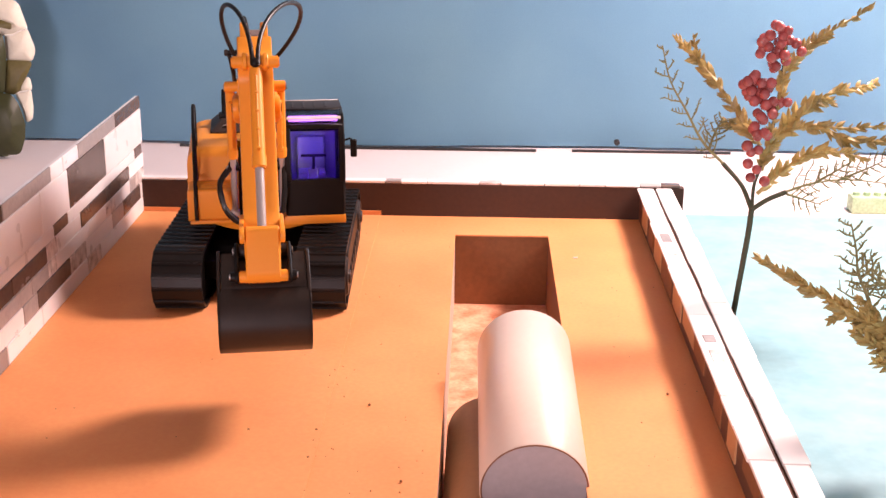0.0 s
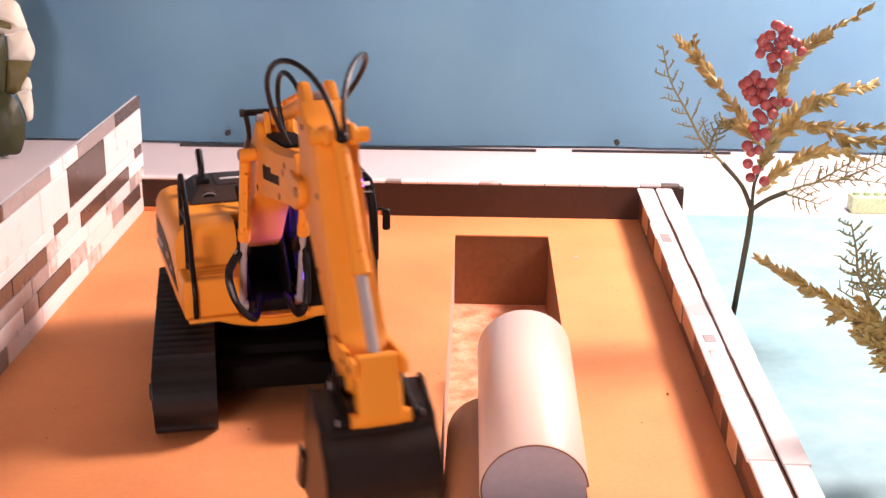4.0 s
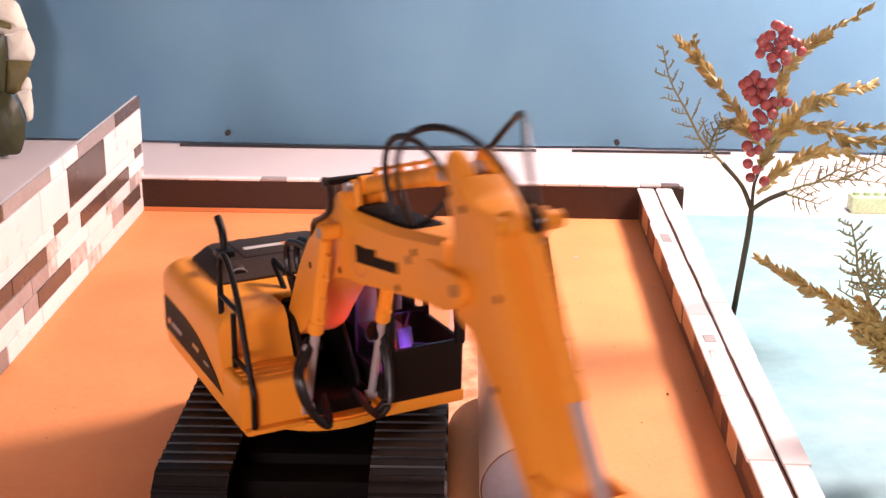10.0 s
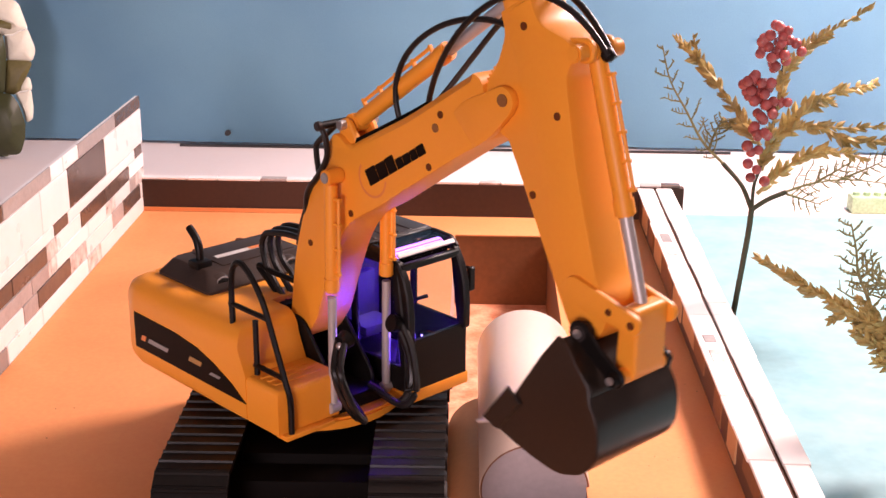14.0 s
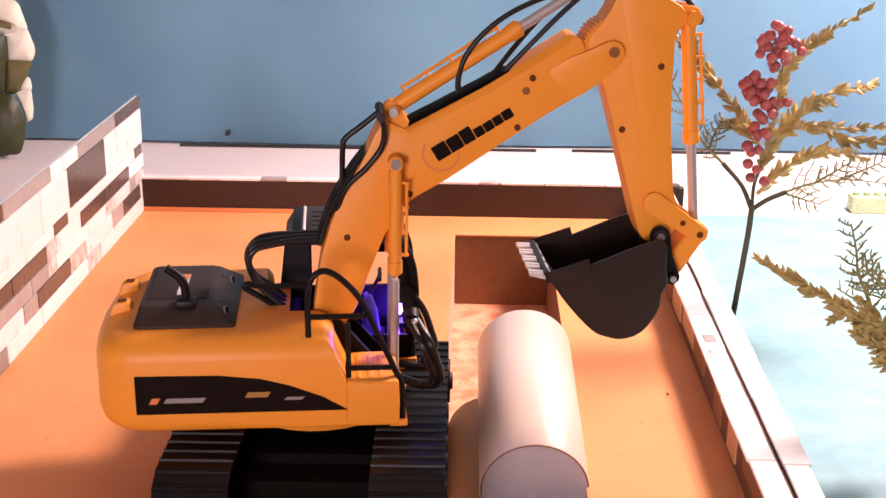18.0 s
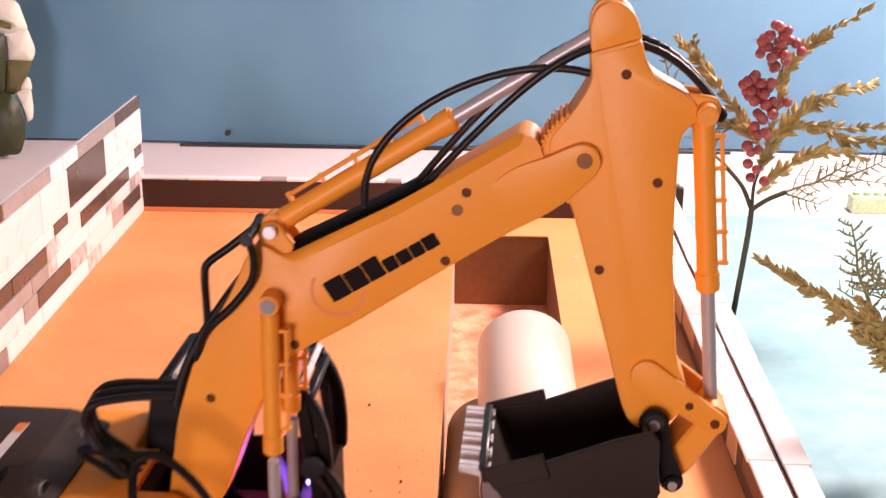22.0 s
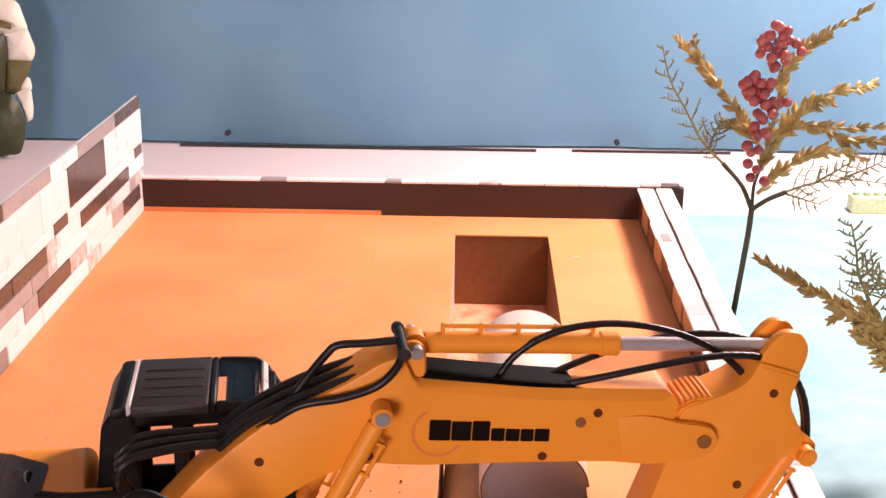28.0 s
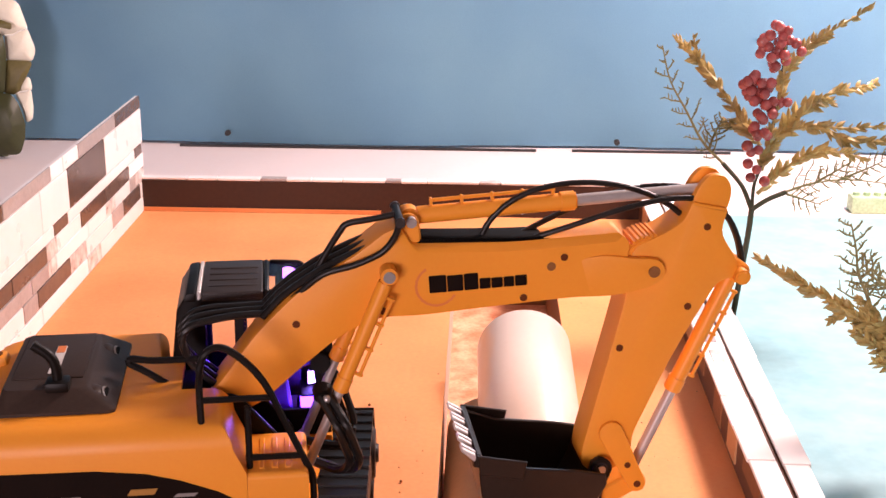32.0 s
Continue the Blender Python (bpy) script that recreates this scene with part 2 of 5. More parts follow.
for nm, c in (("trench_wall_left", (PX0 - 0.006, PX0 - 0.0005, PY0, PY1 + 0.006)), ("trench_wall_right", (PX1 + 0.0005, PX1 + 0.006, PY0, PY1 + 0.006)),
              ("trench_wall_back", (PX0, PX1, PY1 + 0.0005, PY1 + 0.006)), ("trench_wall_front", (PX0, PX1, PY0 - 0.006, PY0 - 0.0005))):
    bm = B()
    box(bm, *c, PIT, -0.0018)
    tagged(part(nm, bm, LIT_TRENCH_SIDE if nm == "trench_wall_left" else KRAFT_DARK, soft=False), "cardboard side of the trench, painted paler for the lamplight it faces" if nm == "trench_wall_left" else "brown cardboard side of the trench", "trench", kind="structure")

# white board under and behind, pale blue sheet beside
bm = B()
for c in ((-1.5, XL - 0.006, 0.44, 1.80), (XL - 0.006, 0.2300, YB + 0.004, 1.80), (0.2300, 1.6, 0.44, 1.80)):
    box(bm, *c, -0.012, -0.002)
tagged(part("table_top", bm, WHITE_TABLE, soft=False), "white board table top round the dig site", "table", kind="structure")
bm = B()
box(bm, 0.2310, 1.2, 0.45, 1.447, -0.001, 0.004)
tagged(part("water_sheet", bm, BLUE_SHEET, soft=False), "pale aqua-blue painted sheet beside the low wall", "sheet", kind="structure")

# blue cloth behind, slightly wavy, with a hem
bm = B()
nx, nz = 90, 24
g = []
for j in range(nz + 1):
    row = []
    for i in range(nx + 1):
        x, z = -1.5 + 3.1 * i / nx, 0.002 + 1.0 * j / nz
        y = 1.772 + 0.006 * x + 0.013 * noise.noise((x * 3.1 + z * 2.4, 0.3, z * 2.2 - x)) + 0.005 * noise.noise((x * 9 + z * 7, 1.7, z * 4 - x * 2)) + 0.003 * math.sin(x * 7 + z * 3) * (1 - z)
        row.append(bm.verts.new((x, y, z)))
    g.append(row)
for j in range(nz):
    for i in range(nx):
        bm.faces.new((g[j][i], g[j][i + 1], g[j + 1][i + 1], g[j + 1][i]))
bmesh.ops.solidify(bm, geom=bm.faces[:], thickness=0.003)
cloth = tagged(part("backdrop", bm, BLUE_CLOTH), "plain blue cloth backdrop hung behind the table", "backdrop", kind="structure")


bm = B()
for x0, x1 in ((-0.42, 0.08), (0.13, 0.35)):
    box(bm, x0, x1, 1.758 + 0.003 * (x0 + x1), 1.763 + 0.003 * (x0 + x1), -0.0018, 0.0012)
tagged(part("hem_rod", bm, BLACK_MARK, soft=False), "thin dark hem strip at the foot of the cloth", "hem", kind="structure")


def at_back(x, z, y=1.764):
    return (x, y + 0.006 * x, z)


for x, z in ((-0.352, 0.018), (0.192, 0.012)):
    bm = B()
    rod(bm, at_back(x, z, 1.766), at_back(x, z, 1.757), 0.0042, 0.0036, 12, 0.001)
    tagged(part("push_pin", bm, BLACK_MARK), "small round black pin in the blue cloth near its hem", "pin", "pins in the backdrop")

# unseen room around the table: dark walls cut bounce, pale ceiling adds fill
bm = B()
for c in ((-1.62, -1.6, -3.6, 2.0, -0.8, 1.7), (1.6, 1.62, -3.6, 2.0, -0.8, 1.7), (-1.6, 1.6, -3.62, -3.6, -0.8, 1.7), (-1.6, 1.6, 1.98, 2.0, -0.8, 1.7)):
    box(bm, *c)
tagged(part("wall_room", bm, WALL_PAINT, soft=False), "plain dark walls of the unseen room, darkened to cut bounced light", "wall", kind="structure")
bm = B()
box(bm, -1.62, 1.62, -3.62, 2.0, 1.7, 1.72)
tagged(part("ceiling", bm, CEILING_PAINT, soft=False), "plain pale unseen ceiling that bounces fill light down", "ceiling", kind="structure")
bm = B()
box(bm, -1.62, 1.62, -3.62, 2.0, -0.82, -0.8)
tagged(part("room_floor", bm, KRAFT_DARK, soft=False), "plain brown floor of the room", "floor", kind="structure")


# ---- walls of the dig site ----
wall_l = tagged(part("wall_left", box(B(), XL - 0.005, XL - 0.0016, 0.45, 1.449, -0.004, 0.1338), TILE_WHITE, soft=False),
                "thin upright board clad in white, grey and brown mosaic tile strips", "wall", kind="structure")
ROWS = [
    (0.1205, 0.1345, "W 0.46 G 0.60 W 0.68 G 0.86 W 0.93 B 1.005 G 1.129 W 1.165 W 1.213 G 1.345 B 1.449"),
    (0.0805, 0.1195, "W 0.46 B 0.60 W 0.76 B 0.90 W 0.945 W 1.095 W 1.175 B 1.300 W 1.449"),
    (0.0685, 0.0795, "W 0.46 B 0.52 W 0.70 B 0.75 W 0.97 W 1.125 B 1.167 W 1.413 B 1.444"),
    (0.0520, 0.0675, "M 0.46 B 0.55 G 0.60 W 0.70 B 0.80 M 0.87 B 0.93 W 0.975 B 1.010 B 1.100 M 1.130 W 1.205 B 1.293 B 1.386 W 1.449"),
    (0.0365, 0.0510, "W 0.46 M 0.56 G 0.62 W 0.80 M 0.88 W 0.95 G 1.055 G 1.101 M 1.125 W 1.225 W 1.290 M 1.325 W 1.386 G 1.41 M 1.449"),
    (0.0185, 0.0355, "B 0.46 W 0.60 G 0.66 B 0.76 W 0.90 W 1.030 G 1.068 B 1.163 M 1.215 W 1.310 G 1.355 B 1.428 W 1.449"),
    (0.0005, 0.0175, "W 0.46 W 0.62 G 0.70 W 0.88 G 0.985 W 1.075 W 1.215 M 1.262 W 1.449"),
]
TILES = {"W": TILE_WHITE, "G": TILE_GREY, "B": TILE_BROWN, "M": TILE_MARBLE}
for z0, z1, text in ROWS:
    words = text.split()
    y0 = 0.45
    for c, y1 in zip(words[0::2], words[1::2]):
        y1 = float(y1)
        bm = B()
        bx = XL - 0.0016
        box(bm, bx, bx + 0.0016 + 0.0004 * random.random(), y0 + 0.0008, y1 - 0.0008, z0, z1, 0.0005, 1)
        part("tile", bm, TILES[c], wall_l, soft=False)
        y0 = y1

wall_b = tagged(part("wall_back", box(B(), XL - 0.003, 0.2362, YB, YB + 0.010, -0.004, 0.0385, 0.0008, 1), WALL_DARK), "low dark brown cardboard wall with a white tiled top edge", "wall", kind="structure")
x = XL - 0.002
k = 0
for wpc, c in ((0.055, "W"), (0.035, "W"), (0.05, "W"), (0.03, "G"), (0.03, "W"), (0.035, "W"), (0.05, "W"), (0.018, "G"), (0.03, "W"), (0.06, "W"), (0.025, "M"), (0.05, "W"), (0.04, "W"), (0.03, "W"), (0.040, "W"), (0.024, "G"), (0.022, "B")):
    part("capping_tile", box(B(), x + 0.0005, x + wpc - 0.0005, YB - 0.0006 + 0.0008 * random.random(), YB + 0.0108, 0.0386, 0.0412 + 0.0006 * random.random(), 0.0005, 1), TILES[c], wall_b, soft=False)
    x += wpc

# the low wall on the right: two thin boards side by side with white tiled tops
for nm, x0, x1 in (("wall_right_inner", XR - 0.0028, XR + 0.0146), ("wall_right_outer", XR + 0.0184, XR + 0.0352)):
    w = tagged(part(nm, box(B(), x0 + (0.0035 if "inner" in nm else -0.0005), x1 + (0.0030 if "inner" in nm else -0.001), 0.45, YB - 0.001, 0.0002 if "inner" in nm else -0.002, 0.0355, 0.0008, 1), RAIL_SHADED_BROWN),
               "low cardboard wall with a white tiled top edge", "wall", kind="structure")
    y, inner = 0.452, nm == "wall_right_inner"
    while y < YB - 0.02:
        step = random.choice((0.03, 0.05, 0.075, 0.09))
        y2 = min(y + step, YB - 0.002)
        # uneven edges along the gap between the two boards
        e0 = 0.0024 * random.random()
        e1 = 0.0014 * random.random()
        part("capping_tile", box(B(), x0 - (e0 if inner else e1 - 0.0004), x1 + (e1 - 0.0004 if inner else e0), y + 0.0004, y2 - 0.0004, 0.0356, 0.0378 + 0.0006 * random.random(), 0.0005, 1), CAP_WHITE, w, soft=False)
        y = y2
    for ya, yb, c in (((1.236, 1.262, "G"), (1.196, 1.222, "M"), (0.975, 0.990, "G"), (0.935, 0.958, "M")) if inner else ()):
        part("inlay_tile", box(B(), (x0 + x1) / 2 - 0.0055, (x0 + x1) / 2 + 0.0045, ya, yb, 0.0372, 0.0388, 0.0004, 1), TILES[c], w, soft=False)
    for k in range(14):
        ya = 0.47 + 0.068 * k + 0.02 * random.random()
        zz = 0.004 + 0.012 * random.random()
        if inner:
            part("patch", box(B(), x0 + 0.0022, x0 + 0.0039, ya, ya + 0.03 + 0.04 * random.random(), zz, 0.030, 0.0003, 1), random.choice((KRAFT_DARK, PIPE_BROWN, PIPE_BROWN)), w, soft=False)


# ---- pipes in the trench ----
def card_pipe(a, b, r, skin, cap, label):
    thing = tagged(new("pipe"), label, "pipe")
    a, b = Vector(a), Vector(b)
    bm = B()
    d = (b - a).normalized()
    q = d.to_track_quat("Z", "Y").to_matrix().to_4x4()
    n, L = 48, (b - a).length
    prof = [(r - 0.0015, 0.004), (r - 0.0015, 0.0), (r - 0.0005, 0.0), (r, 0.0006), (r, L - 0.0006), (r - 0.0005, L), (r - 0.0015, L), (r - 0.0015, L - 0.004)]
    rings = [[bm.verts.new(q @ Vector((math.cos(k * 2 * math.pi / n) * pr, math.sin(k * 2 * math.pi / n) * pr, z))) for k in range(n)] for pr, z in prof]
    for r0, r1 in zip(rings, rings[1:]):
        for k in range(n):
            bm.faces.new((r0[k], r0[(k + 1) % n], r1[(k + 1) % n], r1[k]))
    part("tube", bm, skin, thing)
    for p, s in ((a, 1), (b, -1)):
        bm = B()
        c = d * 0.0004 if s > 0 else (b - a) - d * 0.0004
        rod(bm, c, c + d * 0.003 * s, r - 0.0016, None, 48)
        part("end_cap", bm, cap, thing)
        ring = [c - d * 0.0004 * s + q.to_3x3() @ Vector((math.cos(k * math.pi / 24), math.sin(k * math.pi / 24), 0)) * (r - 0.0012) for k in range(49)]
        part("cap_seam", tube(B(), ring, 0.0006, 6), KRAFT_DARK, thing, "thin brown seam round the cap")
    thing.location = a
    return thing


card_pipe((0.0428, 0.800, -0.0035), (0.0400, 0.990, 0.0215), 0.0384, PIPE_SKIN, PIPE_CAP, "pale card pipe with a grey end cap, lying over the trench")
card_pipe((0.0122, 0.52, -0.0472), (0.0122, 0.972, -0.0472), 0.0345, PIPE_BROWN, PIPE_CAP, "brown card pipe lying on the trench bottom")


# ---- the toy excavator ----
R0, E0, Z0 = 0.0082, -0.0051, 0.122    # foot of the boom on the turning body
BOOM, STICK = 0.2543, 0.126
exc = tagged(new("excavator"), "yellow toy tracked excavator with black cab, tracks and bucket", "excavator")

# undercarriage
bm = B()
box(bm, -0.062, 0.062, -0.044, 0.044, 0.020, 0.050, 0.006)
box(bm, -0.085, -0.030, -0.050, 0.050, 0.022, 0.042, 0.004)
box(bm, 0.030, 0.085, -0.050, 0.050, 0.022, 0.042, 0.004)
part("undercarriage_frame", bm, SHADE_BLACK, exc)
bm = B()
rod(bm, (0, 0, 0.0625), (0, 0, 0.0722), 0.058, 0.061, 48, 0.002)
part("turntable_ring", bm, YELLOW, exc, "yellow turntable ring")
part("turntable_hub", rod(B(), (0, 0, 0.049), (0, 0, 0.0625), 0.034, None, 40, 0.001), SHADE_BLACK, exc)

TL, TH, TW = 0.128, 0.062, 0.046       # half length, height and width of a track
RAD = 0.028


def track_path(s):
    """Place and turn (about y) on the track's loop at s metres from the top's rear."""
    flat = 2 * (TL - RAD - 0.003)
    arc = math.pi * RAD
    s %= 2 * flat + 2 * arc
    zt, h = TH - 0.003, flat / 2
    if s < flat:
        return (-h + s, zt, 0)
    s -= flat
    if s < arc:
        a = s / RAD
        return (h + RAD * math.sin(a), zt - RAD + RAD * math.cos(a), a)
    s -= arc
    if s < flat:
        return (h - s, zt - 2 * RAD, math.pi)
    a = math.pi + (s - flat) / RAD
    return (-h + RAD * math.sin(a), zt - RAD + RAD * math.cos(a), a)


LOOP = 4 * (TL - RAD - 0.003) + 2 * math.pi * RAD
N_SHOE = 46
bm = B()
slab(bm, [(-0.0062, -0.0024), (-0.0062, 0.0006), (-0.0044, 0.0010), (-0.0038, 0.0022), (-0.0022, 0.0022), (-0.0016, 0.0008), (0.0062, 0.0008), (0.0062, -0.0024)], -TW / 2, TW / 2)
shoe_mesh = mesh_of("track_shoe", bm, RUBBER)


def shoe_pose(s):
    x, z, a = track_path(s)
    return Matrix.Translation((x, 0, z - 0.0005)) @ Matrix.Rotation(a, 4, "Y")


shoes = []
for side in (-1, 1):
    bm = B()
    out = [(track_path(LOOP * i / 60)[0] * 0.985, (track_path(LOOP * i / 60)[1] - TH / 2) * 0.90 + TH / 2) for i in range(60)]
    slab(bm, out, -TW / 2 + 0.004, TW / 2 - 0.004, 0.001, 1)
    me = mesh_of("track", bm, SHADE_BLACK)
    tr = new("track", me)
    tr.parent = exc
    tr.location = (0, side * 0.0655, 0)
    for i in range(N_SHOE):
        sh = new("track_shoe", shoe_mesh)
        sh.parent = tr
        shoes.append((sh, side, LOOP * i / N_SHOE))
        sh.matrix_basis = shoe_pose(LOOP * i / N_SHOE)
    for x, nm in ((-TL + RAD + 0.004, "drive_sprocket"), (TL - RAD - 0.004, "idler_wheel")):
        bm = B()
        rod(bm, (0, side * 0.014, 0), (0, side * 0.0245, 0), 0.0205, 0.018, 20, 0.0015)
        rod(bm, (0, side * 0.0240, 0), (0, side * 0.0265, 0), 0.007, 0.006, 12)
        part(nm, bm, DARK_GREY, tr, m=pose(x, 0, TH - 0.003 - RAD))
    for i in range(6):
        bm = B()
        rod(bm, (0, side * 0.016, 0), (0, side * 0.0240, 0), 0.0085, None, 14, 0.001)
        part("road_wheel", bm, DARK_GREY, tr, m=pose(-0.066 + i * 0.0264, 0, 0.0175))
    bm = B()
    slab(bm, rounded([(-0.078, 0.024), (0.078, 0.024), (0.07, 0.047), (-0.07, 0.047)], 0.006), side * 0.0150, side * 0.0225, 0.0015, 1)
    part("side_frame", bm, BLACK, tr)

# turning body
HT = 0.1335
def shell(bm, plan, z0, top, r, nose=0.0):
    """A block over a plan of (x, y, inward x, inward y) corners with a rounded upper edge."""
    def foot(x):
        return 0.011 if x < -0.1 else 0.003

    rings = [[bm.verts.new((x + i * foot(x) * f, y + j * 0.003 * f, z0 + foot(x) * g)) for x, y, i, j in plan] for f, g in ((1.0, 0.0), (0.6, 0.10), (0.28, 0.32), (0.08, 0.62), (0.0, 1.0))]
    if nose:
        rings.append([bm.verts.new((x, y, 0.104)) for x, y, i, j in plan])
        for v in [v for ring in rings for v in ring]:
            v.co.x += nose if v.co.x > 0.005 else 0.0
    for k in range(7):
        q = k / 6 * math.pi / 2
        rings.append([bm.verts.new((x + i * r * (1 - math.cos(q)), y + j * r * (1 - math.cos(q)), top - r + r * math.sin(q))) for x, y, i, j in plan])
    for p, q in zip(rings, rings[1:]):
        for i in range(len(p)):
            bm.faces.new((p[i], p[(i + 1) % len(p)], q[(i + 1) % len(p)], q[i]))
    bm.faces.new(rings[-1]), bm.faces.new(rings[0][::-1])
    return bm


plan = [(0.012, -0.024, -0.9, 0), (0.012, -0.0725, -0.9, 1), (-0.010, -0.0725, 0, 1), (-0.110, -0.0725, 0.3, 1), (-0.1225, -0.0700, 0.9, 0.9), (-0.1320, -0.063, 1.3, 0.7), (-0.1370, -0.050, 1.6, 0.4), (-0.1395, -0.03, 1.8, 0.1),
        (-0.1405, 0.0, 1.8, 0), (-0.1395, 0.03, 1.8, -0.1), (-0.1370, 0.051, 1.6, -0.4), (-0.1320, 0.064, 1.3, -0.7), (-0.1225, 0.071, 0.9, -0.9), (-0.110, 0.0735, 0.3, -1), (-0.0305, 0.0735, -0.6, -1), (-0.0305, 0.0190, 0, 0), (-0.0170, 0.0190, 0, 0), (-0.0170, -0.024, 0, 0)]
house = part("upper_body", shell(B(), plan, 0.0725, HT, 0.014, 0.007), YELLOW, exc)
part("tool_box", shell(B(), [(0.0192, -0.024, 0, 0), (0.0192, -0.0720, 0, 1), (0.0520, -0.0720, -0.9, 1), (0.0520, -0.024, -0.9, 0)], 0.0722, 0.1035, 0.0035), YELLOW, house)
for x in (0.0270, 0.0340, 0.0410):
    part("tread_rib", box(B(), x - 0.0016, x + 0.0016, -0.0660, -0.0300, 0.1030, 0.1042, 0.0005, 1), YELLOW, house)
part("deck_plate", box(B(), -0.031, 0.050, -0.0235, 0.0185, 0.0712, 0.082, 0.002), BLACK, house)
part("boom_bracket", slab(B(), rounded([(-0.03, 0.080), (0.045, 0.080), (0.046, 0.090), (0.014, 0.128), (-0.012, 0.130), (-0.03, 0.112)], 0.006), -0.0225, -0.0195, 0.001, 1), BLACK, house)
part("boom_bracket", slab(B(), rounded([(-0.03, 0.080), (0.045, 0.080), (0.046, 0.090), (0.014, 0.128), (-0.012, 0.130), (-0.03, 0.112)], 0.006), 0.0098, 0.0128, 0.001, 1), BLACK, house)
part("step_plate", box(B(), 0.046, 0.0575, -0.070, -0.031, 0.0712, 0.0745, 0.001), YELLOW, house)

# dark hood with vents, exhaust and red-white sticker
bm = B()
lo = rounded([(-0.1135, -0.0508), (-0.0500, -0.0508), (-0.0500, 0.0445), (-0.1135, 0.0445)], 0.004)
hi = rounded([(-0.1105, -0.0400), (-0.0660, -0.0400), (-0.0660, 0.0400), (-0.1105, 0.0400)], 0.004)
ra = [bm.verts.new((x, y, HT - 0.002)) for x, y in lo]
rb = [bm.verts.new((x, y, HT + 0.0018)) for x, y in lo]
rc = [bm.verts.new((x, y, HT + 0.0105)) for x, y in hi]
for p, q in ((ra, rb), (rb, rc)):
    for i in range(len(p)):
        bm.faces.new((p[i], p[(i + 1) % len(p)], q[(i + 1) % len(p)], q[i]))
bm.faces.new(rc), bm.faces.new(ra[::-1])
bmesh.ops.bevel(bm, geom=[e for e in bm.edges if all(v.co.z > HT + 0.009 for v in e.verts)], offset=0.0012, segments=2, affect="EDGES")
part("engine_hood", bm, HOOD, house, "dark grey engine hood")
for y in (-0.034, 0.024):
    part("hood_vent", ball(B(), (0, 0, 0), 0.0062, 16, (1.0, 1.25, 0.62)), HOOD, house, "rounded charcoal scoop", m=pose(-0.0625, y, HT + 0.0052, 0, 20, 0))
    part("vent_mouth", slab(B(), rounded([(-0.0012, -0.0020), (0.0014, -0.0016), (0.0014, 0.0012), (-0.0012, 0.0016)], 0.0008), -0.0052, 0.0052, 0.0005, 1), SHADE_BLACK, house, m=pose(-0.0568, y, HT + 0.0046, 0, 30, 0))
    # thin grey tube stands for the glint round the scoop
    part("vent_lip", tube(B(), spline([(-0.0556, y - 0.0062, HT + 0.0036), (-0.0572, y - 0.0040, HT + 0.0062), (-0.0578, y, HT + 0.0072), (-0.0572, y + 0.0040, HT + 0.0062), (-0.0556, y + 0.0062, HT + 0.0036)], 4), 0.0006, 6), DECAL_GLINT_GREY, house, "pale line painted in for the glint on the scoop")
part("hood_panel", box(B(), -0.1075, -0.0690, -0.0255, 0.0360, HT + 0.0100, HT + 0.0112, 0.0009, 2), HOOD, house)
part("exhaust_base", box(B(), -0.0875, -0.0745, -0.0425, -0.0300, HT + 0.009, HT + 0.0150, 0.002), BLACK, house)
bm = B()
tube(bm, spline([(-0.081, -0.0362, HT + 0.013), (-0.0815, -0.0362, HT + 0.022), (-0.0845, -0.0362, HT + 0.029), (-0.0925, -0.0362, HT + 0.0355)], 4), 0.0029, 10)
part("exhaust_pipe", bm, BLACK, house)
part("hood_sticker", box(B(), -0.0890, -0.0835, -0.0200, 0.0190, HT + 0.0113, HT + 0.0116), DECAL_GLINT_WHITE, house, "pale sticker with a red print")
part("sticker_print", box(B(), -0.0885, -0.0840, 0.0090, 0.0185, HT + 0.0117, HT + 0.0119), DECAL_RED, house)
for y in (-0.016, 0.022):
    part("lifting_lug", slab(B(), rounded([(-0.1345, HT - 0.008), (-0.1185, HT - 0.003), (-0.1200, HT + 0.0045), (-0.1310, HT + 0.0040)], 0.003), y, y + 0.012, 0.0018, 2), YELLOW, house)
    part("lug_hole", rod(B(), (-0.1255, y + 0.006, HT + 0.003), (-0.1255, y + 0.006, HT + 0.0051), 0.0030, None, 12), SCREW, house)
# decals on the right flank: a dark wedge with plain bars for the lettering
wedge = [(-0.111, 0.0855), (0.0195, 0.0852), (0.004, 0.0945), (-0.016, 0.1025), (-0.034, 0.1075), (-0.060, 0.1105), (-0.111, 0.1112)]
part("side_decal", slab(B(), wedge, -0.0731, -0.0724), DECAL, house, "dark wedge-shaped decal with a pale and yellow print", soft=False)
for x0, x1, z0, z1, m in ((-0.094, -0.070, 0.0930, 0.0962, DECAL_GLINT_GREY), (-0.103, -0.098, 0.0925, 0.0965, DECAL_RED), (-0.044, -0.030, 0.0955, 0.0990, DECAL_OCHRE), (-0.020, -0.009, 0.0932, 0.0952, DECAL_GLINT_GREY)):
    part("decal_bar", slab(B(), [(x0, z0), (x1, z0), (x1 + 0.002, z1), (x0 + 0.002, z1)], -0.0735, -0.0729), m, house, soft=False)

# handrail on the right front
bm = B()
tube(bm, spline([(-0.004, -0.064, 0.126), (-0.004, -0.064, 0.156), (-0.001, -0.064, 0.170), (0.007, -0.064, 0.1745), (0.018, -0.064, 0.168), (0.030, -0.064, 0.153), (0.041, -0.064, 0.128), (0.050, -0.064, 0.107), (0.0542, -0.064, 0.096), (0.0545, -0.064, 0.0745)], 5), 0.0020, 8)
tube(bm, [(0.0205, -0.064, 0.101), (0.0205, -0.064, 0.140)], 0.0019, 8)
tube(bm, [(-0.006, -0.064, 0.1445), (0.034, -0.064, 0.1445)], 0.0018, 8)
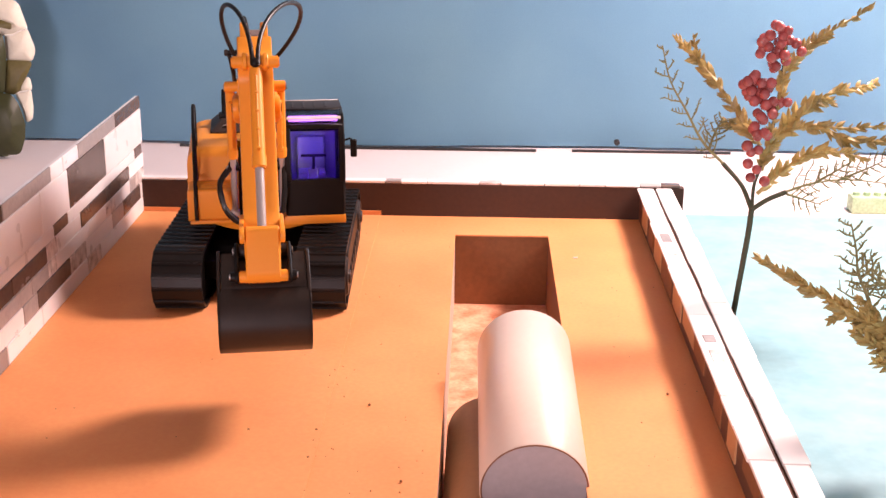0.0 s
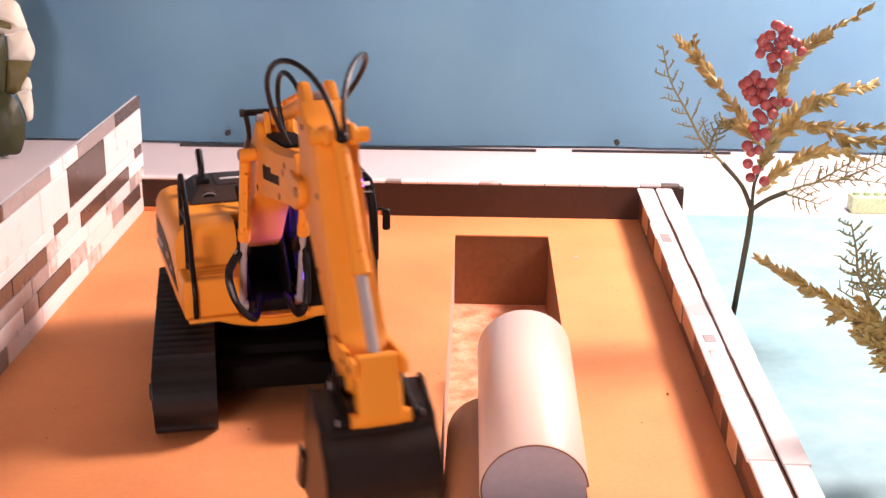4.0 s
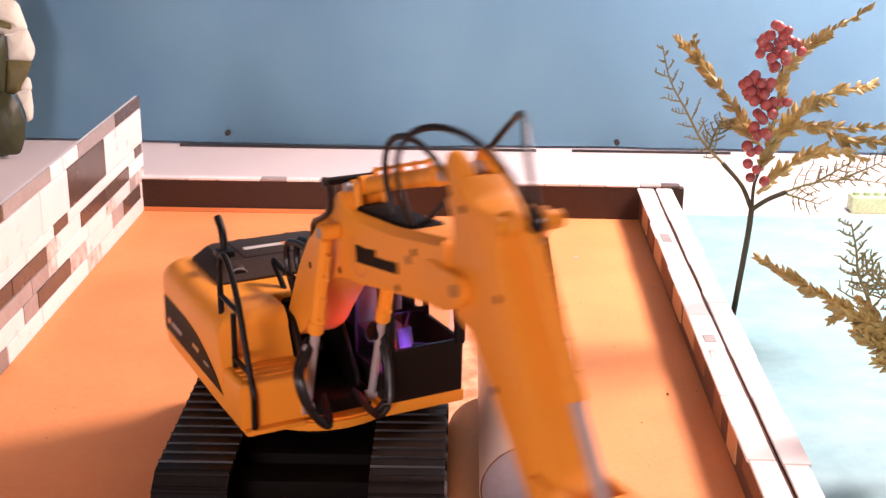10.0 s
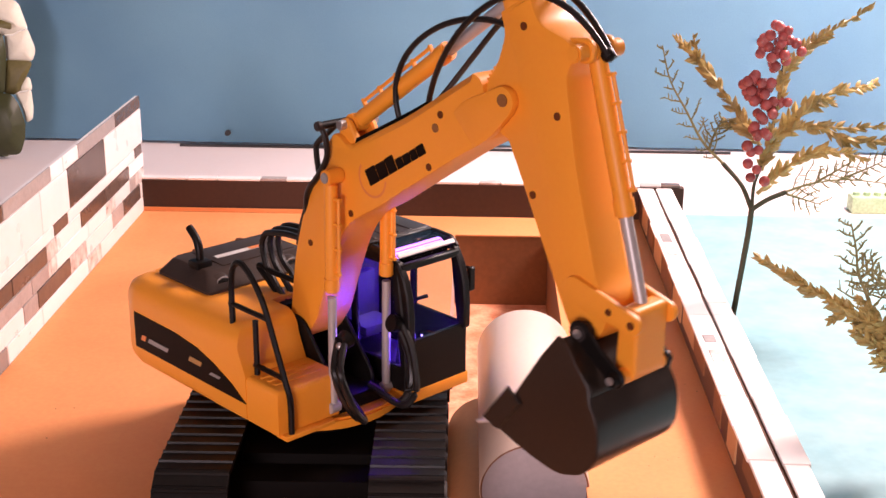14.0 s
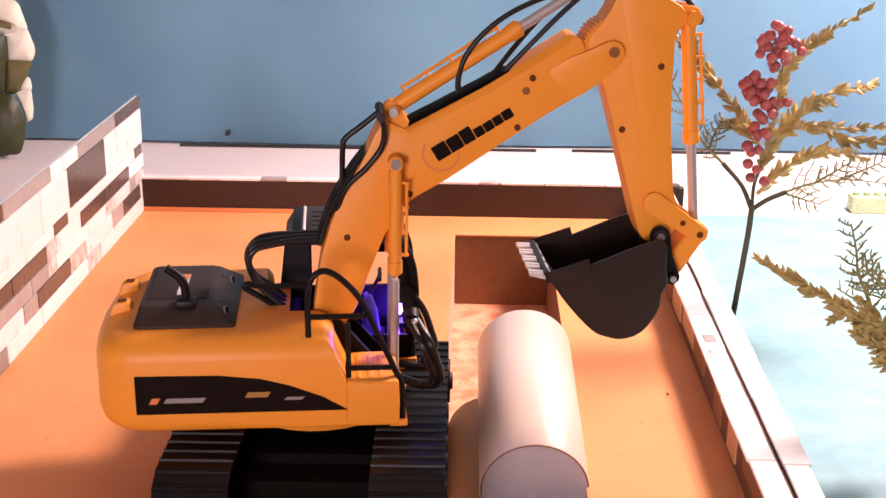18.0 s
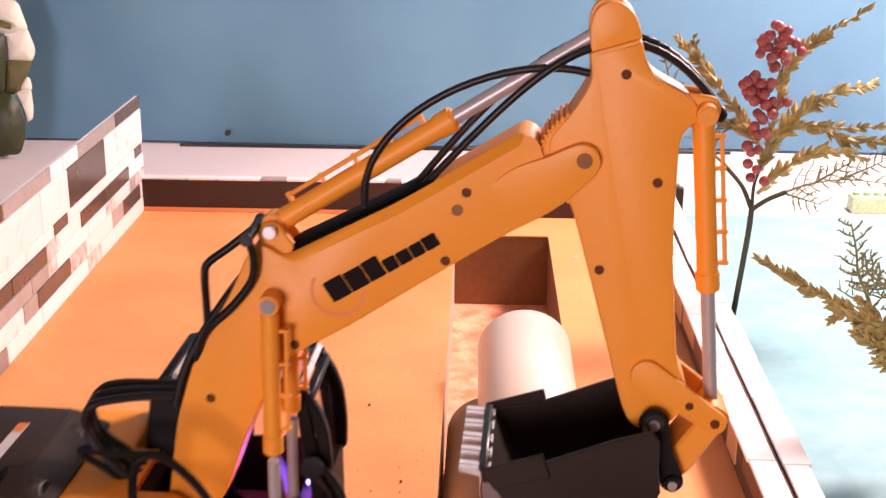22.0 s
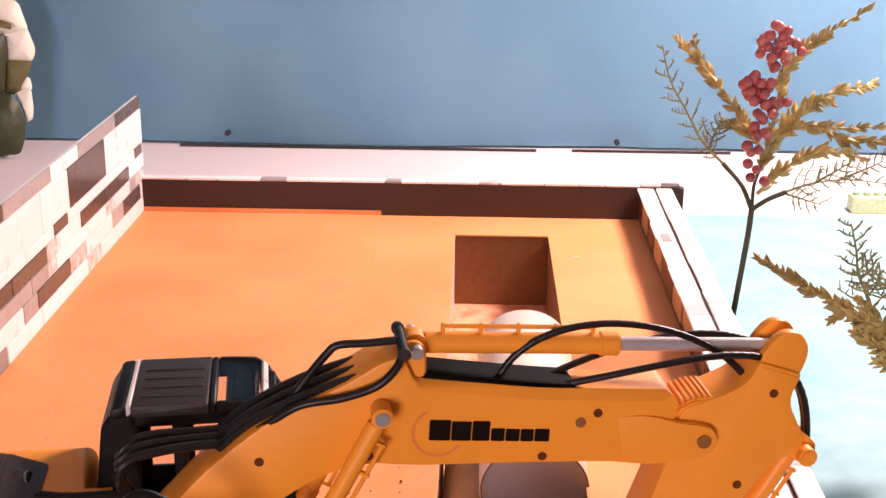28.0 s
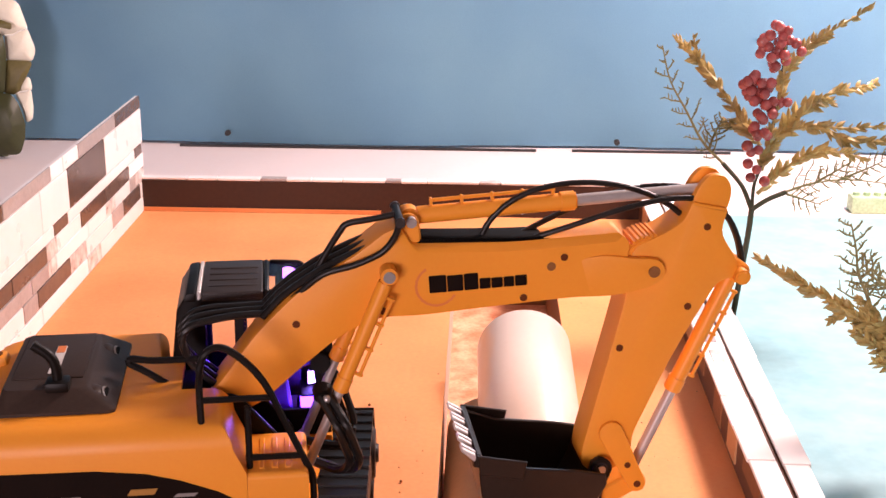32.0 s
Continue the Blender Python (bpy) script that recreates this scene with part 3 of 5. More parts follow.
tube(bm, [(0.0185, -0.064, 0.1095), (0.048, -0.064, 0.1095)], 0.0018, 8)
part("handrail", bm, BLACK, house, "black handrail")

# cab: open frame round real window openings
CX0, CX1, CY0, CY1, CZ0, CZ1 = -0.028, 0.066, 0.020, 0.0765, 0.079, 0.1718
part("cab_base", box(B(), CX0, CX1 + 0.003, CY0 - 0.002, CY1, 0.0712, 0.0800, 0.0015), YELLOW, house, "yellow sill under the cab")
hole = [(-0.004, 0.114), (0.0125, 0.114), (0.0125, 0.164), (-0.004, 0.164)]


def window_side(y0, y1, name):
    """A cab side with two openings, made of bars and panels round them."""
    bm = B()
    low = 0.097 if y0 == CY0 else 0.115
    slab(bm, [(CX0, CZ0), (CX1, CZ0), (CX1 + 0.001, low), (0.019, low), (0.019, 0.115), (CX0, 0.115)], y0, y1, 0.0005, 1)
    slab(bm, [(CX0, 0.106), (-0.0035, 0.106), (-0.0035, CZ1 - 0.002), (-0.0160, CZ1 - 0.001), (-0.0205, 0.164), (CX0 + 0.002, 0.120)], y0, y1, 0.001, 1)
    slab(bm, [(0.0125, 0.106), (0.0185, 0.106), (0.0185, 0.166), (0.0125, 0.166)], y0, y1, 0.0008, 1)
    slab(bm, [(0.0628, 0.090), (CX1 + 0.001, 0.090), (CX1 + 0.001, 0.113), (0.0585, CZ1 - 0.003), (0.0520, CZ1 - 0.006)], y0, y1, 0.001, 1)
    slab(bm, [(-0.008, 0.1635), (0.0540, 0.1635), (0.0560, CZ1 - 0.001), (-0.008, CZ1 - 0.001)], y0, y1, 0.001, 1)
    part(name, bm, BLACK, house)
    for pane in (part("cab_window", slab(B(), hole, (y0 + y1) / 2 - 0.0004, (y0 + y1) / 2 + 0.0004), GLASS, house, "clear cab window", soft=False),
                 part("cab_window", slab(B(), [(0.019, low - 0.001), (0.0605, low - 0.001), (0.0595, 0.114), (0.0520, 0.163), (0.019, 0.163)], (y0 + y1) / 2 - 0.0004, (y0 + y1) / 2 + 0.0004), GLASS, house, "clear cab window", soft=False)):
        pane.visible_shadow = y0 != CY0


window_side(CY0, CY0 + 0.003, "cab_side")
window_side(CY1 - 0.003, CY1, "cab_side")
part("cab_front_panel", slab(B(), [(0.0655, CZ0), (0.0685, CZ0), (0.0680, 0.115), (0.0650, 0.115)], CY0 + 0.001, CY1 - 0.001, 0.001, 1), BLACK, house)
part("windscreen", slab(B(), [(0.0648, 0.115), (0.0656, 0.115), (0.0592, CZ1 - 0.007), (0.0584, CZ1 - 0.007)], CY0 + 0.002, CY1 - 0.002), GLASS, house, "clear windscreen", soft=False)
for y in (CY0, CY1 - 0.0060):
    part("windscreen_post", slab(B(), rounded([(0.0640, 0.112), (0.0705, 0.112), (0.0708, 0.130), (0.0690, 0.147), (0.0650, 0.1585), (0.0590, 0.1680), (0.0545, 0.1685), (0.0595, 0.157), (0.0625, 0.146), (0.0645, 0.130)], 0.004, 3), y, y + 0.0060, 0.001, 1), BLACK, house)
# pale strip imitates the reflection along the hatch's bent front edge
part("skylight_edge", slab(B(), rounded([(0.0545, CZ1 - 0.0002), (0.0560, CZ1 + 0.0010), (0.0584, CZ1 - 0.0014), (0.0572, CZ1 - 0.0024)], 0.0006), CY0 + 0.003, CY1 - 0.003, 0.0004, 1), GLINT_GREY, house, "pale strip painted in for the reflection on the skylight's bent front edge")
part("windscreen_bar", box(B(), 0.0570, 0.0620, CY0 + 0.002, CY1 - 0.002, CZ1 - 0.0105, CZ1 - 0.0055, 0.001, 1), BLACK, house)
part("cab_rear_panel", slab(B(), [(CX0, CZ0), (CX0 + 0.003, CZ0), (CX0 + 0.005, 0.120), (-0.0170, 0.164), (-0.012, CZ1 - 0.003), (-0.0160, CZ1 - 0.001), (-0.0205, 0.164), (CX0 + 0.002, 0.120)], CY0 + 0.001, CY1 - 0.001, 0.0008, 1), BLACK, house)
part("cab_roof", slab(B(), rounded([(-0.0060, CZ1 - 0.003), (0.030, CZ1 - 0.003), (0.030, CZ1 + 0.003), (-0.0060, CZ1 + 0.003)], 0.0015), CY0 - 0.0005, CY1 + 0.0005, 0.0015, 2), DARK_GREY, house)
for y in (0.030, 0.0405, 0.051, 0.0615):
    part("roof_rib", box(B(), -0.002, 0.027, y - 0.0012, y + 0.0012, CZ1 + 0.0028, CZ1 + 0.0036, 0.0004, 1), DARK_GREY, house)
part("roof_hatch_frame", box(B(), 0.030, 0.0335, CY0, CY1, CZ1 - 0.003, CZ1 + 0.003, 0.001, 1), BLACK, house)
# raised pale strip imitates the highlight on the roof's rear bend
part("roof_trim", box(B(), -0.0085, -0.0062, CY0 + 0.0005, CY1 - 0.0005, CZ1 - 0.003, CZ1 + 0.0034, 0.0006, 1), DECAL_GLINT_WHITE, house, "pale strip painted in for the highlight across the cab roof")
part("roof_rear_edge", slab(B(), rounded([(-0.0165, CZ1 - 0.003), (-0.0087, CZ1 - 0.003), (-0.0087, CZ1 + 0.003), (-0.0150, CZ1 + 0.002)], 0.002), CY0 - 0.0005, CY1 + 0.0005, 0.0012, 2), BLACK, house)
part("roof_hatch", slab(B(), [(0.0335, CZ1 + 0.0012), (0.0335, CZ1 + 0.0022), (0.0520, CZ1 + 0.0010), (0.0580, CZ1 - 0.004), (0.0575, CZ1 - 0.0048), (0.0515, CZ1 + 0.0001)], CY0 + 0.003, CY1 - 0.003), GLASS, house, "clear roof hatch", soft=False)
for y in (CY0, CY1 - 0.003):
    part("roof_edge", slab(B(), rounded([(0.0335, CZ1 - 0.003), (0.0335, CZ1 + 0.003), (0.0525, CZ1 + 0.002), (0.0600, CZ1 - 0.004), (0.0560, CZ1 - 0.007)], 0.002), y, y + 0.003, 0.0006, 1), BLACK, house)
# inside: lit seat, wheel column and panels added to catch the violet glow
bm = B()
box(bm, -0.016, 0.012, 0.034, 0.062, 0.098, 0.106, 0.003)
box(bm, -0.0175, -0.0085, 0.034, 0.062, 0.104, 0.138, 0.004)
part("driver_seat", bm, CAB_LINING, house)
part("lever_console", slab(B(), rounded([(0.030, 0.080), (0.046, 0.080), (0.043, 0.104), (0.038, 0.118), (0.033, 0.118), (0.033, 0.104)], 0.002), 0.043, 0.053, 0.0015, 1), CAB_LINING, house)
bm = B()
tube(bm, [(0.036, 0.048, 0.116), (0.043, 0.048, 0.128), (0.045, 0.048, 0.133)], 0.0014, 8)
tube(bm, [(0.044, 0.036, 0.132), (0.045, 0.060, 0.132)], 0.0014, 8)
part("control_lever", bm, BLACK, house)
part("cab_lining", box(B(), CX0 + 0.0075, CX0 + 0.0090, CY0 + 0.0035, CY1 - 0.0035, 0.082, 0.146), CAB_LINING, house, soft=False)
part("cab_lining", box(B(), CX0 + 0.006, CX1 - 0.004, CY0 + 0.0035, CY1 - 0.0035, 0.0802, 0.0822), CAB_LINING, house, soft=False)
# turning drums stand in for blinking lights: a violet, a red, an unlit third
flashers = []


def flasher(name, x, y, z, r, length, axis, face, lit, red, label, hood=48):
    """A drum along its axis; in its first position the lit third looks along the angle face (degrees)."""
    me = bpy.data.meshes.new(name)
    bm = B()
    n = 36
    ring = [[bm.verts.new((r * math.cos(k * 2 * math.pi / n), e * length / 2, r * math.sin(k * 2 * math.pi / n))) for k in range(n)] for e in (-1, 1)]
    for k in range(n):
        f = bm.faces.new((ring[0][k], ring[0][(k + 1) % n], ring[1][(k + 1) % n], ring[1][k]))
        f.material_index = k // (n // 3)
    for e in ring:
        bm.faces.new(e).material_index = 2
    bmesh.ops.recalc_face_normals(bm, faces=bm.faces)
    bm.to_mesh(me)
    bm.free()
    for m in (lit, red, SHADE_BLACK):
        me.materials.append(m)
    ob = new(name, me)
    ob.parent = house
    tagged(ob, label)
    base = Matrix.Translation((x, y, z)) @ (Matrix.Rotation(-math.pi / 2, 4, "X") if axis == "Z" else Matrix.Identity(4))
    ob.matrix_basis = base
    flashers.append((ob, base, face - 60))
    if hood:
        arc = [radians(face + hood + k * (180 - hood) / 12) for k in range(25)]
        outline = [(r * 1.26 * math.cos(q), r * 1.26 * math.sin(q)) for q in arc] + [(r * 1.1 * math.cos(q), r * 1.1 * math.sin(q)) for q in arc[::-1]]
        # shell added to hold back light from the thirds turned away
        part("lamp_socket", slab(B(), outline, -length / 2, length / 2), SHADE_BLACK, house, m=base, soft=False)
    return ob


# ceiling, floor and roof drums are added to carry the cab's glow
flasher("cab_ceiling_light", 0.0190, 0.048, CZ1 - 0.0078, 0.0050, 0.030, "Y", -90, CAB_GLOW, CAB_RED, "violet and red drum added under the cab roof to stand for the cab's flashing glow", hood=0)
# deep hood added to block side glow from the ceiling drum
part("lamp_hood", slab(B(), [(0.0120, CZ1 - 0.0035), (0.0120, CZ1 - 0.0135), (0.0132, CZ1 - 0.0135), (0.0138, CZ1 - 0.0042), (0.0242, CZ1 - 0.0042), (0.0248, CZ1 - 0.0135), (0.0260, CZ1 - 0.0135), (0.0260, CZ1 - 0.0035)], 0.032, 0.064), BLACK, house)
flasher("cab_floor_light", 0.0545, 0.048, 0.0835, 0.0050, 0.028, "Y", 90, FLOOR_GLOW, CAB_RED, "violet and red drum added at the cab floor to stand for the cab's flashing glow")
flasher("skylight_lamp", 0.0450, 0.048, CZ1 - 0.0074, 0.0064, 0.046, "Y", 70, SKY_GLOW, SKY_RED, "violet drum added under the clear roof hatch to imitate its lit pane")
# plate added to keep the lamp's violet off the track below
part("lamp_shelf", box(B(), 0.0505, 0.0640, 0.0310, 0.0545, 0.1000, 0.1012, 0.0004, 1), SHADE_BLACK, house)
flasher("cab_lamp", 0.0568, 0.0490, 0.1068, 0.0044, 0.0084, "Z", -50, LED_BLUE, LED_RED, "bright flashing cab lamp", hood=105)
bm = B()
tube(bm, [(0.060, CY1, 0.150), (0.062, CY1 + 0.005, 0.152), (0.062, CY1 + 0.008, 0.150)], 0.0010, 6)
box(bm, 0.0600, 0.0635, CY1 + 0.0055, CY1 + 0.0115, 0.134, 0.151, 0.001, 1)
part("wing_mirror", bm, BLACK, house, "small black wing mirror")
# hoses from the deck up to the back of the boom, and the loops in front
deck_hoses = []
for dy in (-0.0115, -0.0040, 0.0035):
    k = dy * 0.12
    bm = B()
    tube(bm, spline([(-0.0185, dy, 0.120), (-0.0190, dy, 0.130), (-0.0286, dy, 0.1401 + k), (-0.0398 - k, dy, 0.1498), (-0.0440 - k, dy, 0.1629), (-0.0383, dy, 0.1729 + k), (-0.0275, dy, 0.1763 + k), (-0.0122, dy, 0.1773), (0.0060, dy, 0.1780)], 5), 0.0022, 8)
    deck_hoses.append(part("deck_hose", bm, HOSE, house, "black hose loop"))
bm = B()
tube(bm, spline([(-0.0200, -0.012, 0.128), (-0.0361, -0.012, 0.1395), (-0.0455, -0.012, 0.1455), (-0.0440, -0.012, 0.1482), (-0.0320, -0.012, 0.1466), (-0.0052, -0.012, 0.1467)], 5), 0.0020, 8)
part("deck_hose", bm, BLACK, house, "thin black hose loop")
part("hose_block", box(B(), -0.0260, -0.0100, -0.0180, 0.0130, 0.078, 0.1300, 0.002), BLACK, house)
for s, top, out in ((-1, -0.0290, -0.0400), (1, 0.0180, 0.0190)):
    for k in (0, 1):
        d = 0.0055 * k
        bm = B()
        tube(bm, spline([(0.0600 + d, top + s * 0.001, 0.1280), (0.0680 + d, out, 0.1160), (0.0730 + d, out - s * 0.001 * k, 0.1020), (0.0760 + d, out * 0.85, 0.0880), (0.0690 + d, out * 0.55, 0.0770), (0.0470, out * 0.35, 0.0840)], 5), 0.0025, 8)
        part("front_hose", bm, HOSE, house, "black hose loop")
    part("hose_cap", ball(B(), (0.0640, top + s * 0.003, 0.1270), 0.0026, 12), STEEL, house, "bright hose coupling")
    part("hose_socket", rod(B(), (0.0620, top - s * 0.006, 0.1300), (0.0620, top + s * 0.002, 0.1270), 0.0062, 0.0050, 16, 0.001), BLACK, house)

# boom
boom_side = rounded([(-0.010, 0.006), (0.030, 0.036), (0.0588, 0.0516), (0.0985, 0.0630), (0.1130, 0.0690), (0.1220, 0.0700), (0.1250, 0.0650), (0.1262, 0.0572), (0.1823, 0.0398), (0.2425, 0.0262), (0.2455, 0.0200),
                     (0.2395, 0.0060), (0.2340, -0.0050), (0.2300, -0.0085), (0.2023, -0.0013), (0.1498, 0.0094), (0.1193, 0.0152), (0.0960, 0.0222), (0.0738, 0.0187), (0.0446, 0.006), (0.0199, -0.0060), (-0.004, -0.010)],
                    [0.006, 0.01, 0.01, 0.01, 0.004, 0.004, 0.004, 0.004, 0.01, 0.01, 0.006, 0.008, 0.008, 0.006, 0.01, 0.02, 0.02, 0.012, 0.012, 0.01, 0.006, 0.006], 3)
bm = slab(B(), boom_side, -0.0146, 0.0146)


def along_top(v):
    return 0.1275 < v.co.x < 0.2425 and v.co.z > 0.0252 + 0.250 * (0.2365 - v.co.x)


flat = [e for e in bm.edges if abs(e.verts[0].co.y - e.verts[1].co.y) < 1e-6]
upper = [e for e in flat if all(along_top(v) for v in e.verts)]
bmesh.ops.bevel(bm, geom=upper, offset=0.0042, segments=1, affect="EDGES")
flat = [e for e in bm.edges if all(abs(abs(v.co.y) - 0.0146) < 1e-6 for v in e.verts) and abs(e.verts[0].co.y - e.verts[1].co.y) < 1e-6 and not all(along_top(v) or v.co.x > 0.2360 for v in e.verts) and e.calc_face_angle(0.0) > 1.2]
bmesh.ops.bevel(bm, geom=flat, offset=0.0020, segments=2, affect="EDGES", profile=0.6)
boom = part("boom", bm, YELLOW, exc)
BP = {"b1": (0.0513, 0.0331), "b3": (0.1000, 0.0251), "b4": (0.1785, 0.0074), "b5": (0.2070, 0.0235)}
for u, w in list(BP.values()):
    for s in (-1, 1):
        part("screw", rod(B(), (u, s * 0.0138, w), (u, s * 0.0150, w), 0.0022, None, 10), SCREW, boom)
for s in (-1, 1):
    part("screw", rod(B(), (0.1985, s * 0.0138, 0.0205), (0.1985, s * 0.0150, 0.0205), 0.0026, None, 10), WORN_PIN, boom)
    fork = rounded([(0.2080, 0.0200), (0.2300, 0.0180), (0.2440, 0.0115), (0.2520, 0.0092), (0.2590, 0.0060), (0.2615, 0.0), (0.2590, -0.0060), (0.2520, -0.0085), (0.2300, -0.0085), (0.2080, -0.0028)],
                   [0.0, 0.006, 0.008, 0.004, 0.003, 0.003, 0.003, 0.004, 0.01, 0.0], 3)
    bm = slab(B(), fork, s * 0.0132, s * 0.0186, 0.0012, 2)
    for v in bm.verts:
        if abs(v.co.y) > 0.0140:
            v.co.y = s * (abs(v.co.y) - 0.0050 * (1 - min(1.0, max(0.0, (v.co.x - 0.208) / 0.040))))
    part("fork_plate", bm, YELLOW, boom)
    part("pin_end", rod(B(), (BOOM, s * 0.0182, 0), (BOOM, s * 0.0194, 0), 0.0034, None, 12), WORN_PIN, boom)
    part("cylinder_pin", rod(B(), (0.1092, s * 0.0146, 0.0477), (0.1092, s * 0.0265, 0.0477), 0.0048, None, 14, 0.001), YELLOW, boom)
    part("pin_end", rod(B(), (0.1092, s * 0.0260, 0.0477), (0.1092, s * 0.0280, 0.0477), 0.0034, None, 14, 0.0004), DECAL_GLINT_GREY, boom)
    # brand marks as plain shapes
    for u, wid, tall in ((0.1280, 0.0096, 0.0100), (0.1380, 0.0089, 0.0094), (0.1473, 0.0080, 0.0097), (0.1559, 0.0062, 0.0062), (0.1625, 0.0064, 0.0060), (0.1693, 0.0060, 0.0060), (0.1757, 0.0068, 0.0062)):
        w0 = 0.0268 - (u - 0.129) * 0.235
        mark = rounded([(u, w0), (u + wid, w0 - wid * 0.235), (u + wid + tall * 0.22, w0 - wid * 0.235 + tall), (u + tall * 0.22, w0 + tall)], 0.0005, 1)
        part("boom_mark", slab(B(), mark, s * 0.0145, s * 0.0149), DECAL, boom, soft=False)
    ring = [(0.1330 + 0.0125 * math.cos(q * math.pi / 12), 0.0300 + 0.0125 * math.sin(q * math.pi / 12)) for q in range(7, 22)]
    bm = B()
    for p, q in zip(ring, ring[1:]):
        c = (0.1330, 0.0300)
        inn = [(c[0] + (v[0] - c[0]) * 0.88, c[1] + (v[1] - c[1]) * 0.88) for v in (p, q)]
        bm.faces.new([bm.verts.new((v[0], s * 0.0148, v[1])) for v in (p, q, inn[1], inn[0])])
    part("boom_mark", bm, DECAL_RED, boom, soft=False)
# black hose channel on the boom's back
part("hose_channel", slab(B(), rounded([(0.1290, 0.0552), (0.1290, 0.0592), (0.1500, 0.0524), (0.1823, 0.0424), (0.1975, 0.0382), (0.2000, 0.0352), (0.1823, 0.0393)], 0.0010, 2), -0.0100, 0.0100, 0.0010, 2), SHADE_BLACK, boom, "black cover strip over the boom hoses")
for y in (-0.010, 0.0, 0.010):
    part("boom_hose", tube(B(), spline([(0.0340, y, 0.0415), (0.0500, y, 0.0505), (0.0700, y, 0.0572), (0.0900, y, 0.0612), (0.1100, y, 0.0630)], 5), 0.0021, 8), HOSE, boom)
part("boom_hose", tube(B(), spline([(0.0540, -0.0110, 0.0470), (0.0740, -0.0160, 0.0570), (0.0930, -0.0180, 0.0575), (0.1090, -0.0185, 0.0600), (0.1185, -0.0200, 0.0668), (0.1238, -0.0220, 0.0752)], 5), 0.0019, 10), HOSE, boom)
part("boom_hose", tube(B(), spline([(0.0690, -0.0040, 0.0545), (0.0800, -0.0050, 0.0655), (0.0900, -0.0070, 0.0750), (0.0960, -0.0075, 0.0785), (0.1090, -0.0080, 0.0770), (0.1238, -0.0080, 0.0755)], 5), 0.0019, 10), HOSE, boom)
part("cylinder_lug", slab(B(), rounded([(0.118, 0.060), (0.132, 0.055), (0.1345, 0.070), (0.1300, 0.0745), (0.124, 0.0735)], 0.004), -0.0105, -0.0060, 0.001, 1), YELLOW, boom)
part("cylinder_lug", slab(B(), rounded([(0.118, 0.060), (0.132, 0.055), (0.1345, 0.070), (0.1300, 0.0745), (0.124, 0.0735)], 0.004), 0.0060, 0.0105, 0.001, 1), YELLOW, boom)
part("pivot_pin", rod(B(), (0.1298, -0.0150, 0.0698), (0.1298, 0.0150, 0.0698), 0.0030, None, 12, 0.0005), STEEL, boom)
part("hose_manifold", rod(B(), (0.1238, -0.0235, 0.0752), (0.1238, 0.0060, 0.0752), 0.0024, None, 12, 0.0005), BLACK, boom)
for y in (-0.0240, 0.0072):
    part("manifold_end", rod(B(), (0.1238, y - 0.0018, 0.0752), (0.1238, y + 0.0018, 0.0752), 0.0030, None, 12, 0.0006), DARK_GREY, boom)

# stick
stick_side = rounded([(-0.0430, 0.0130), (-0.0430, 0.0355), (-0.0281, 0.0350), (-0.0130, 0.0500), (-0.0040, 0.0525), (0.0011, 0.0415), (0.0467, 0.0275), (0.1043, 0.0162), (0.1180, 0.0190), (0.1290, 0.0100), (0.1335, 0.0),
                      (0.1290, -0.0105), (0.1180, -0.0125), (0.0502, -0.0111), (0.0182, -0.0106), (-0.0110, -0.0150), (-0.0200, 0.0000), (-0.0319, 0.0118)],
                     [0.002, 0.002, 0.006, 0.004, 0.004, 0.006, 0.02, 0.006, 0.006, 0.004, 0.006, 0.006, 0.01, 0.02, 0.02, 0.01, 0.01, 0.01], 3)
bm = B()
slab(bm, stick_side, -0.0133, 0.0133, 0.002, 2)
stick = part("stick", bm, YELLOW, exc)
for s in (-1, 1):
    ear = rounded([(-0.0400, 0.0130), (-0.0528, 0.0158), (-0.0600, 0.0200), (-0.0615, 0.0285), (-0.0555, 0.0350), (-0.0473, 0.0362), (-0.0400, 0.0355)], 0.005, 3)
    part("stick_ear", slab(B(), ear, s * 0.0050, s * 0.0108, 0.0016, 2), YELLOW, stick)
    for u, w in ((-0.0302, 0.0257), (0.0188, 0.0274), (0.0508, -0.0062)):
        part("screw", rod(B(), (u, s * 0.0125, w), (u, s * 0.0137, w), 0.0022, None, 10), SCREW, stick)
    part("pivot_pin", rod(B(), (STICK, s * 0.013, 0), (STICK, s * 0.0214, 0), 0.0052, 0.0044, 16, 0.0008), DARK_GREY, stick)
    part("bolt", rod(B(), (STICK, s * 0.0210, 0), (STICK, s * 0.0222, 0), 0.0026, None, 10), STEEL, stick)
    part("cylinder_lug", slab(B(), rounded([(-0.016, 0.046), (-0.002, 0.046), (0.002, 0.056), (-0.004, 0.061), (-0.010, 0.060)], 0.004), s * 0.0058, s * 0.0098, 0.001, 1), YELLOW, stick)
part("ram_pivot_bar", rod(B(), (-0.0050, -0.0180, 0.0540), (-0.0050, 0.0180, 0.0540), 0.0046, None, 16, 0.001), YELLOW, stick)
# ribbed drum over the joint
part("joint_drum", rod(B(), (0.002, -0.0122, 0.002), (0.002, 0.0122, 0.002), 0.0215, None, 40, 0.001), YELLOW, stick)
for i in range(15):
    q = radians(30 + i * 7)
    part("guard_rib", box(B(), -0.0008, 0.0008, -0.0118, 0.0118, 0.0205, 0.0226, 0.0004, 1), YELLOW, stick, m=Matrix.Translation((0.002, 0, 0.002)) @ Matrix.Rotation(q - math.pi, 4, "Y"))
part("hose_fitting", ball(B(), (-0.0005, 0.0, 0.0600), 0.0034, 12, (1.2, 1.2, 1)), BLACK, stick)

